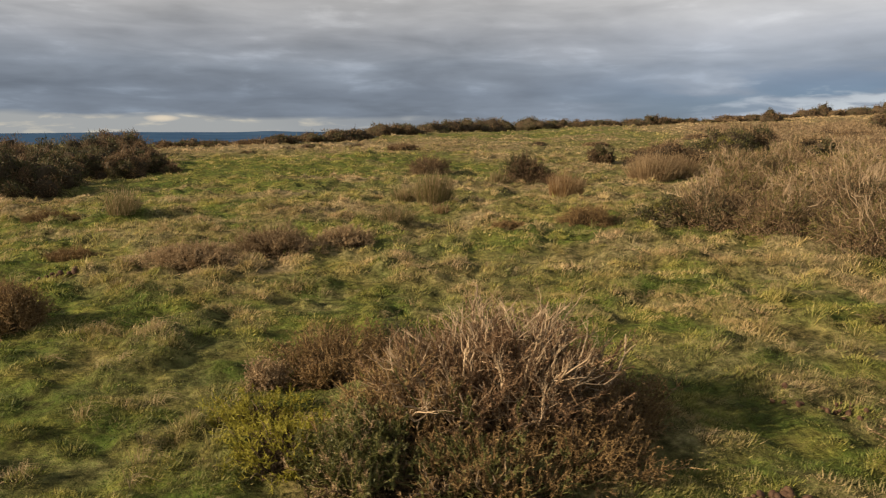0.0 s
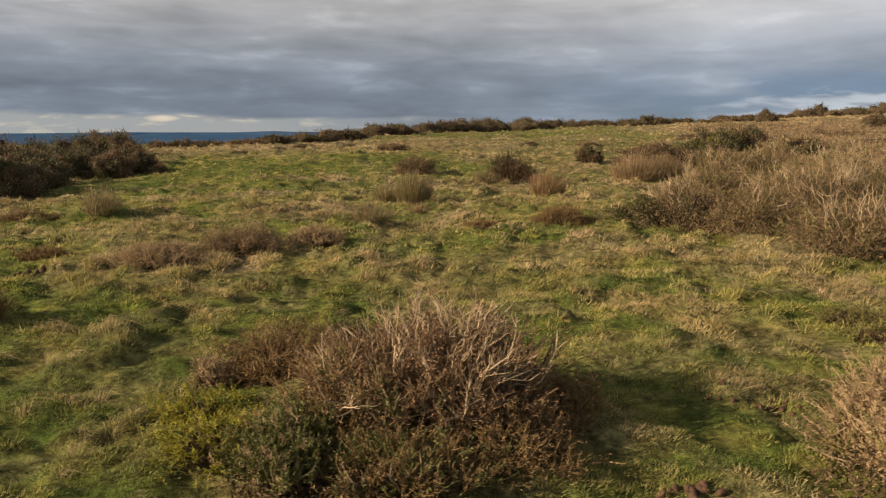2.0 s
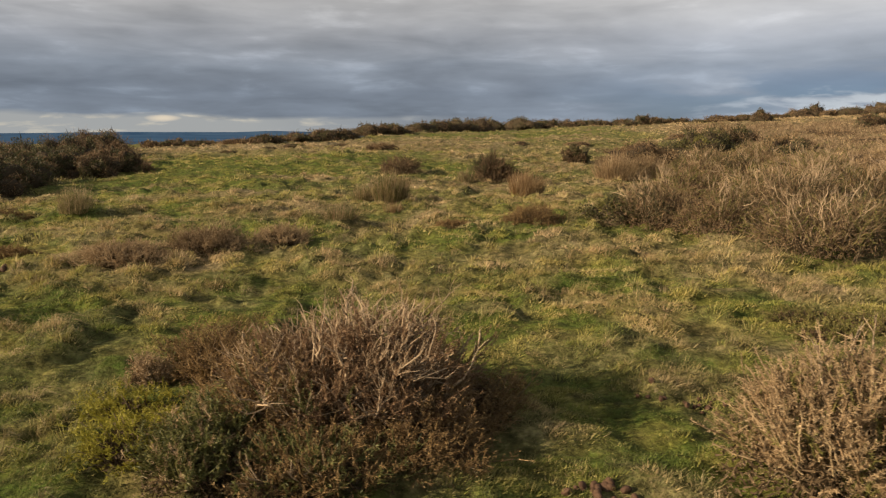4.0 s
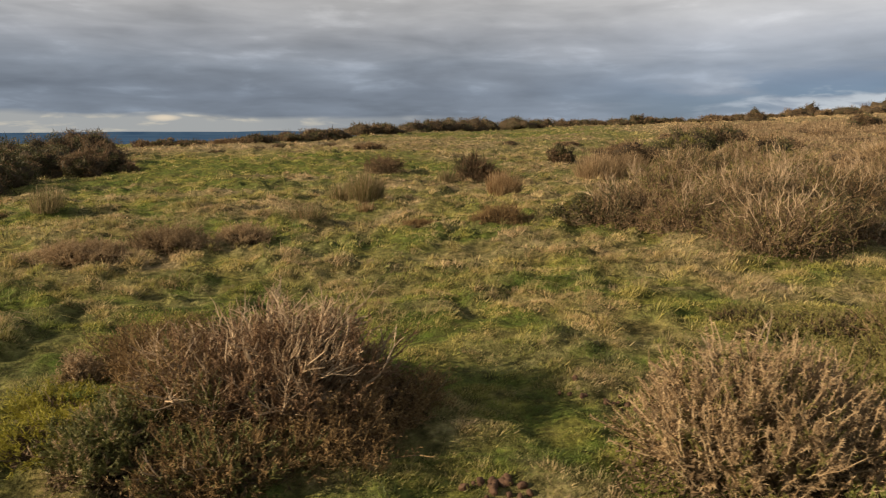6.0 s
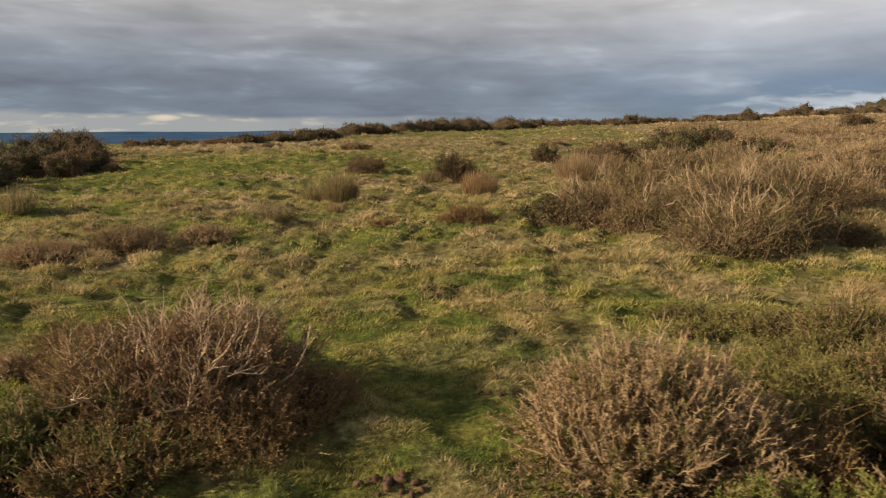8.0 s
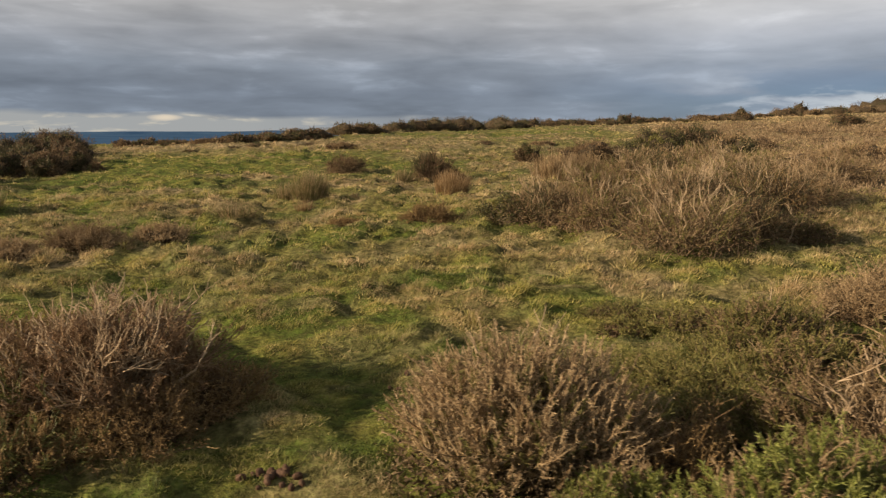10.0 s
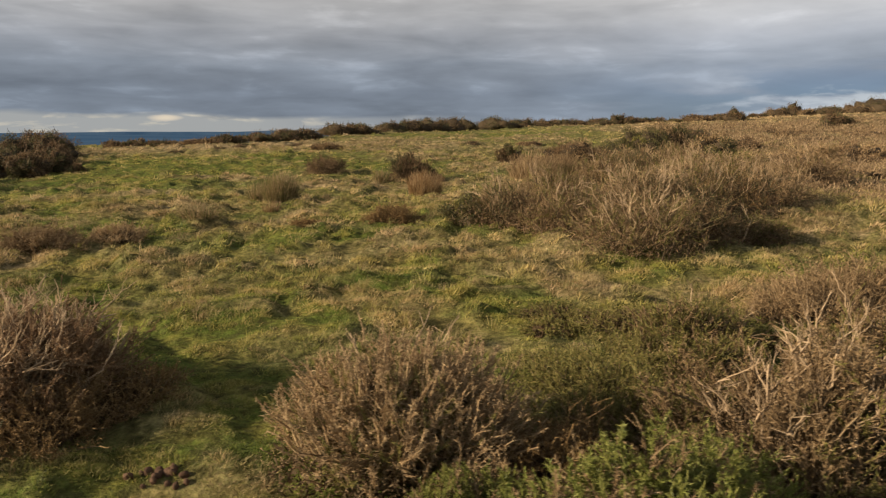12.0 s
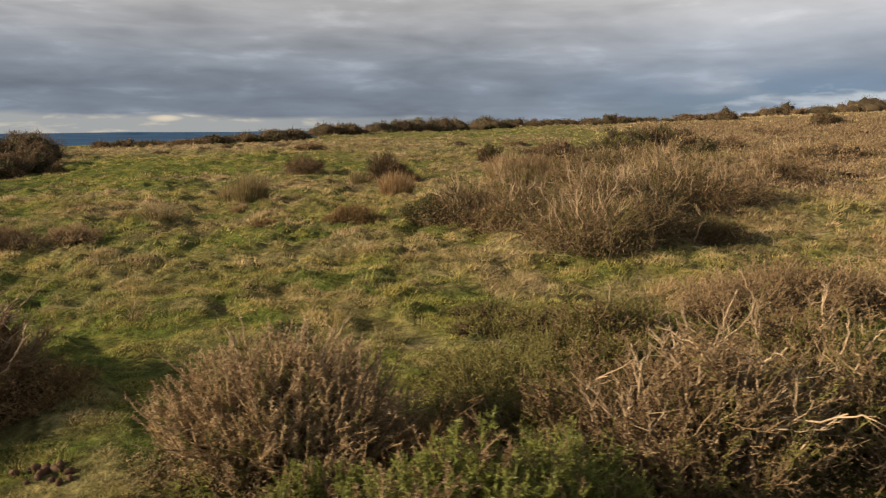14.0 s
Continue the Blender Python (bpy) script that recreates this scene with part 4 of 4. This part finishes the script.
# low withered heath over the slope
slope = np.random.default_rng(9)
for i in range(20):
    y = slope.uniform(17, 46)
    x = 9.0 + 0.2 * y + slope.uniform(0, 0.42 * y)
    mound("heath_patch", x, y, slope.uniform(0.7, 1.4), slope.uniform(0.5, 0.9), slope.uniform(0.18, 0.36), 400 + i, "low withered brown heath patch in dry grass", (TAN, HEATH, RUSSET)[i % 3], (RUSSET, TAN, HEATH)[i % 3], 0.4, 0.036 + 0.0006 * y, 2600, 0.9, "heath")


def heath_sheet():
    """Knee-low withered heath that runs together over the dry slope."""
    rng = np.random.default_rng(19)
    n = 6500
    y = 13.5 + 42 * rng.uniform(0, 1, n) ** 1.3
    x = 7.2 + 0.20 * y + rng.uniform(0, 1, n) * (0.62 * y + 2.0)
    keep = (fbm(x, y, 2.6, 97, 3) + 0.22 * step(16, 24, y) + 0.12 * rng.normal(size=n) > 0.5) & (y > 15 + 0.7 * np.maximum(x - 15, -3) * step(40, 20, y))
    x, y = x[keep], y[keep]
    per = 20
    r = rng.uniform(0.12, 0.34, len(x)) * (0.8 + 0.012 * y)
    tall = r * rng.uniform(0.5, 1.0, len(x))
    x, y, r, tall = (np.repeat(q, per) for q in (x, y, r, tall))
    way = unit(rng.normal(size=(len(x), 3)))
    way[:, 2] = np.abs(way[:, 2])
    at = np.stack([x, y, ground_z(x, y)], 1) + way * np.stack([r, r, tall], 1)
    geo = needles(at, unit(way + rng.normal(size=way.shape) * 0.5 + [0.1, 0, 0.5]), (0.055 + 0.0012 * y) * rng.uniform(0.6, 1.3, len(x)), 0.014 + 0.0006 * y, rng)
    ob = new("heath_cover", mesh_of("heath_cover", *geo))
    ob.data.materials.append(HEATH)
    return tagged(ob, "withered tan and brown heath covering a slope", "heath", kind="stuff")


heath_sheet()

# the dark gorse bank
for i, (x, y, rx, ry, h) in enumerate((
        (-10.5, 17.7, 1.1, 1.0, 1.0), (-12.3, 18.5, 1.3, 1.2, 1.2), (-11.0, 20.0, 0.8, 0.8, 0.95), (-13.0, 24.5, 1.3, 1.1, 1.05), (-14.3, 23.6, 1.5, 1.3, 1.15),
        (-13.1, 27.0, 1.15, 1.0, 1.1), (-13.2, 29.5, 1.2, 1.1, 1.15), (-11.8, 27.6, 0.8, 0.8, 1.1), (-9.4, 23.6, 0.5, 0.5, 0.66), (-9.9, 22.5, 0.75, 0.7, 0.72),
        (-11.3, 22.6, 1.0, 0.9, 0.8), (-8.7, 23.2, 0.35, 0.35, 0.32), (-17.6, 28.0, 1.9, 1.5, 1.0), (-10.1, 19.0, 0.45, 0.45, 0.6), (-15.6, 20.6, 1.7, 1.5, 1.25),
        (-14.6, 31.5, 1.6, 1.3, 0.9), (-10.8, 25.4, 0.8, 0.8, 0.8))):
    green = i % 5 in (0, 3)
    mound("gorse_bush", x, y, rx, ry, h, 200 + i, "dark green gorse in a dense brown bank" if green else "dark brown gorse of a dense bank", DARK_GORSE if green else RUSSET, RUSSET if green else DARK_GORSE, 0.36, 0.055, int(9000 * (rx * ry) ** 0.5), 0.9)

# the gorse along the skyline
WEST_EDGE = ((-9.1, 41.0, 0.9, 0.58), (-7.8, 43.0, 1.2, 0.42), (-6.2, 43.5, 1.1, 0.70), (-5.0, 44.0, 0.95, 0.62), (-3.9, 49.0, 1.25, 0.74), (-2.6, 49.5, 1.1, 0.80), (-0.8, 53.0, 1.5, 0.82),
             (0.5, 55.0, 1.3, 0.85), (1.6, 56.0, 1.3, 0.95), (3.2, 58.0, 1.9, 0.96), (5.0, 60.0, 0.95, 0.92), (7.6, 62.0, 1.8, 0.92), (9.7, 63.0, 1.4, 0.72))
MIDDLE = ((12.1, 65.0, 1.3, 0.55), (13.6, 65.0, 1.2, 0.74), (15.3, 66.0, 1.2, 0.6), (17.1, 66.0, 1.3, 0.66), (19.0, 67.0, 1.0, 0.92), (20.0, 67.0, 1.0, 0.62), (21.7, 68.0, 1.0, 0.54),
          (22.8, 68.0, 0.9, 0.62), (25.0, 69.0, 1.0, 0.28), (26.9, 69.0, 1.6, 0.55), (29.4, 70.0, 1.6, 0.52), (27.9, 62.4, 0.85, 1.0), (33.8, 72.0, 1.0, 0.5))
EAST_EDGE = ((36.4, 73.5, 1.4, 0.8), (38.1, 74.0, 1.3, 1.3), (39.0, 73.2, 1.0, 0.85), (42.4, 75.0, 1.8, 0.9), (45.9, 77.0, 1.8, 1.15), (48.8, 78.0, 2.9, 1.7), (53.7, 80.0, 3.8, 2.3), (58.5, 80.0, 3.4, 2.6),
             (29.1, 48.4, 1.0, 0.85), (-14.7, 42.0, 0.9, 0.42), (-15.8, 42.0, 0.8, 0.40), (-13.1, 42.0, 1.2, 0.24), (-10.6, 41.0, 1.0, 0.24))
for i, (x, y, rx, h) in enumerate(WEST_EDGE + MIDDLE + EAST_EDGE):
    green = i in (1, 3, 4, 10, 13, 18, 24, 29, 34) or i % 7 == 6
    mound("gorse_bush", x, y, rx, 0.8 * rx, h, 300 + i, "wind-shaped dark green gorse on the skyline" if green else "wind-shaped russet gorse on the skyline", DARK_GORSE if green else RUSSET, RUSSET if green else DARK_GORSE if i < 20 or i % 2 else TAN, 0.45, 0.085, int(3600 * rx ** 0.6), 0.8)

# ---- small things on the turf ----


def dung_pile(x, y, n, spread, size, seed):
    rng = np.random.default_rng(seed)
    top = stand("dung_pile", x, y, "dark heap of pony dung on the grass", "dung", "dung piles")
    bm = bmesh.new()
    bmesh.ops.create_icosphere(bm, subdivisions=2, radius=1.0)
    for v in bm.verts:
        v.co *= 1 + 0.25 * (noise.noise(v.co * 1.7 + Vector((seed, 0, 0))))
    me = bpy.data.meshes.new("clod")
    bm.to_mesh(me)
    bm.free()
    me.materials.append(DUNG)
    for i in range(n):
        ob = new("clod", me)
        ob.parent = top
        s = size * rng.uniform(0.6, 1.2)
        px, py = rng.normal(0, spread), rng.normal(0, spread * 0.7)
        z = float(ground_z(x + px, y + py)) - top.location.z
        ob.location = (px, py, z + s * 0.35 + (size * 0.4 if i % 5 == 0 and abs(px) + abs(py) < spread else 0))
        ob.rotation_euler = rng.uniform(0, 3, 3)
        ob.scale = (s, s * 0.9, s * 0.65)


dung_pile(1.72, 3.46, 22, 0.085, 0.028, 1)
dung_pile(2.66, 4.6, 16, 0.10, 0.024, 2)
dung_pile(-4.5, 8.4, 12, 0.12, 0.04, 3)
dung_pile(2.4, 4.75, 7, 0.07, 0.022, 4)


def fallen_stick(x, y):
    rng = np.random.default_rng(5)
    line = bend(np.array([[0.0, 0.0, 0.02]]), np.array([[0.14, 0.05, 0.34]]), 6, rng, np.array([0, 0, 0.0]), 0.03)
    ob = new("stick", mesh_of("stick", *tubes(line, taper(1, 6, 0.014, 0.010, rng), 6), True))
    ob.data.materials.append(PALE)
    ob.location = (x, y, float(ground_z(x, y)))
    tagged(ob, "short bleached stick leaning out of low gorse", "stick")


fallen_stick(7.55, 10.0)

# ---- grass ----


def open_turf(x, y, grow=0.92):
    """False under the bushes."""
    free = np.ones(len(x), bool)
    grow = grow * (0.62 + 0.5 * vnoise(x * 5.3, y * 5.3, 91))
    for fx, fy, rx, ry in FOOTPRINTS:
        free &= ((x - fx) / (rx * grow)) ** 2 + ((y - fy) / (ry * grow)) ** 2 > 1
    return free


def grass_band(y0, y1, density, seed, per=16):
    """Turf: tufts of blades that spread from one root and flop over, each with its own colour and height, shade painted
    into the low ones, thatch showing between.
    """
    rng = np.random.default_rng(seed)
    lo, hi = -0.68 * y1 - 1.0, 4.6 + 0.68 * y1
    n = int(density * (hi - lo) * (y1 - y0) / per)
    x, y = rng.uniform(lo, hi, n), rng.uniform(y0, y1, n)
    keep = (x > -0.68 * y - 1.0) & (x < 4.8 + 0.68 * y) & (y < crest(x) + 2)
    x, y = x[keep], y[keep]
    free = open_turf(x, y)
    x, y = x[free], y[free]
    n = len(x)
    dry, tus = dryness(x, y), tussock(x, y)
    far = np.maximum(1, np.hypot(x - 2, y) / 5.0)
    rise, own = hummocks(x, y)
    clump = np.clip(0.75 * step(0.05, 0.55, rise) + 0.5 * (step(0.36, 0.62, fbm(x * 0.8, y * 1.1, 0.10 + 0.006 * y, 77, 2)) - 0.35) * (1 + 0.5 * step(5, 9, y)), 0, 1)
    big = np.exp(0.25 * rng.normal(size=n)) * (0.7 + 0.45 * clump)
    tall = (0.010 + 0.026 * clump + 0.018 * tus + 0.02 * dry * clump) * big * far ** 0.22
    tint = np.clip(dry * 0.85 + 0.2 * tus * (0.4 + dry) + 0.24 * (rng.uniform(0, 1, n) > 0.88) + 0.5 * (step(0.62, 0.75, own) - 0.5 + 0.1 * step(6, 9, y)) * step(0.1, 0.5, rise) + 0.14 * (1 - 0.5 * step(14, 30, y)) * rng.normal(size=n), 0, 1)
    # clump term paints shade between cushions and lit tops; the rest varies freely
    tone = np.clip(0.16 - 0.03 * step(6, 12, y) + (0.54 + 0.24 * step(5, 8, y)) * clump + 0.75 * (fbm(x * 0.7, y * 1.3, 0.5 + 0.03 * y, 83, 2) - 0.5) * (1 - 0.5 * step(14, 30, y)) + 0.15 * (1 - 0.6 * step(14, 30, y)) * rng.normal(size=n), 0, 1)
    x, y, far, tall, tint, tone, big = (np.repeat(q, per) for q in (x, y, far, tall, tint, tone, big))
    n = len(x)
    tone = np.clip(tone + 0.16 / far ** 0.4 * rng.normal(size=n), 0, 1)
    az, s = rng.uniform(0, 2 * np.pi, n), rng.uniform(0.0, 1, n) ** 0.7
    spread = 0.05 * big * far ** 0.3
    x, y = x + spread * s * np.cos(az), y + spread * s * np.sin(az)
    lean = s * rng.uniform(0.5, 1.5, n)
    way = unit(np.stack([np.cos(az) * lean + 0.32, np.sin(az) * lean - 0.05, np.full(n, 0.8)], 1))
    foot = np.stack([x, y, ground_z(x, y) - 0.004], 1)
    wide = 0.0050 * far ** 0.9 * rng.uniform(0.7, 1.3, n)
    side = unit(np.cross(way, rng.normal(size=(n, 3)))) * (wide * 0.5)[:, None]
    tip = foot + way * (tall * rng.uniform(0.6, 1.25, n))[:, None]
    v = np.stack([foot - side, foot + side, tip], 1).reshape(-1, 3)
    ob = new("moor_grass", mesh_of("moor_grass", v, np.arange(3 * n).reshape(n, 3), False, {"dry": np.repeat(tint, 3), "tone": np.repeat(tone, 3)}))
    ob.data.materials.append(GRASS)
    return tagged(ob, "short green turf with bleached tufts", "grass", kind="stuff")


grass_band(-4.0, 2.4, 300, 6)
grass_band(2.4, 5.0, 6600, 1)
grass_band(5.0, 9.0, 3700, 2)
grass_band(9.0, 16.0, 1250, 3, 14)
grass_band(16.0, 30.0, 300, 4, 12)
grass_band(30.0, 86.0, 44, 5, 8)


def tufts(y0, y1, density, seed, blades):
    """Bleached long-grass tussocks that droop over the turf."""
    rng = np.random.default_rng(seed)
    lo, hi = -0.68 * y1 - 1.0, 4.6 + 0.68 * y1
    n = int(density * (hi - lo) * (y1 - y0))
    x, y = rng.uniform(lo, hi, n), rng.uniform(y0, y1, n)
    chance = (0.10 + 0.6 * tussock(x, y) + 0.7 * step(0.3, 0.7, hummocks(x, y)[0])) * (0.22 + 1.0 * dryness(x, y)) * (1 - 0.95 * bump(x, y, 2.0, 4.0, 1.3, 2.4))
    keep = open_turf(x, y) & (rng.uniform(0, 1, n) < chance) & (x > -0.68 * y - 1.0) & (x < 4.8 + 0.68 * y) & (y < crest(x))
    x, y = np.repeat(x[keep], blades), np.repeat(y[keep], blades)
    n = len(x)
    one = np.repeat(rng.uniform(0.55, 1.25, n // blades), blades)
    far = np.maximum(1, y / 6.0)
    az, s = rng.uniform(0, 2 * np.pi, n), rng.uniform(0, 1, n)
    r = 0.07 * one * far ** 0.4
    x, y = x + r * s * np.cos(az), y + r * s * np.sin(az)
    foot = np.stack([x, y, ground_z(x, y) - 0.01], 1)
    tall = 0.125 * one * rng.uniform(0.5, 1.15, n)
    mid = foot + np.stack([np.cos(az) * s * tall * 0.5 + 0.12 * tall, np.sin(az) * s * tall * 0.5, tall * 0.72], 1)
    tip = mid + np.stack([np.cos(az) * s * tall * 1.2 + 0.5 * tall, np.sin(az) * s * tall * 1.2, tall * (0.2 - 0.85 * s)], 1)
    wide = 0.0034 * far ** 0.85
    side = unit(np.cross(tip - foot, rng.normal(size=(n, 3)))) * (wide * 0.5)[:, None]
    v = np.stack([foot - side, foot + side, mid - side * 0.8, mid + side * 0.8, tip], 1).reshape(-1, 3)
    i = np.arange(5 * n).reshape(n, 5)
    tris = np.concatenate([i[:, [0, 1, 3]], i[:, [0, 3, 2]], i[:, [2, 3, 4]]])
    ob = new("tussock_grass", mesh_of("tussock_grass", v, tris, False, {"dry": np.repeat(np.clip(np.repeat(rng.uniform(0.2, 1.0, n // blades), blades) + 0.15 * rng.normal(size=n), 0, 1), 5), "tone": np.repeat(np.clip(np.repeat(rng.uniform(0.2, 0.8, n // blades), blades), 0, 1), 5)}))
    ob.data.materials.append(GRASS)
    return tagged(ob, "bleached long grass tussocks drooping over turf", "grass", kind="stuff")


tufts(3.3, 8.0, 34, 11, 36)
tufts(8.0, 16.0, 30, 12, 18)
tufts(16.0, 34.0, 8.0, 13, 14)
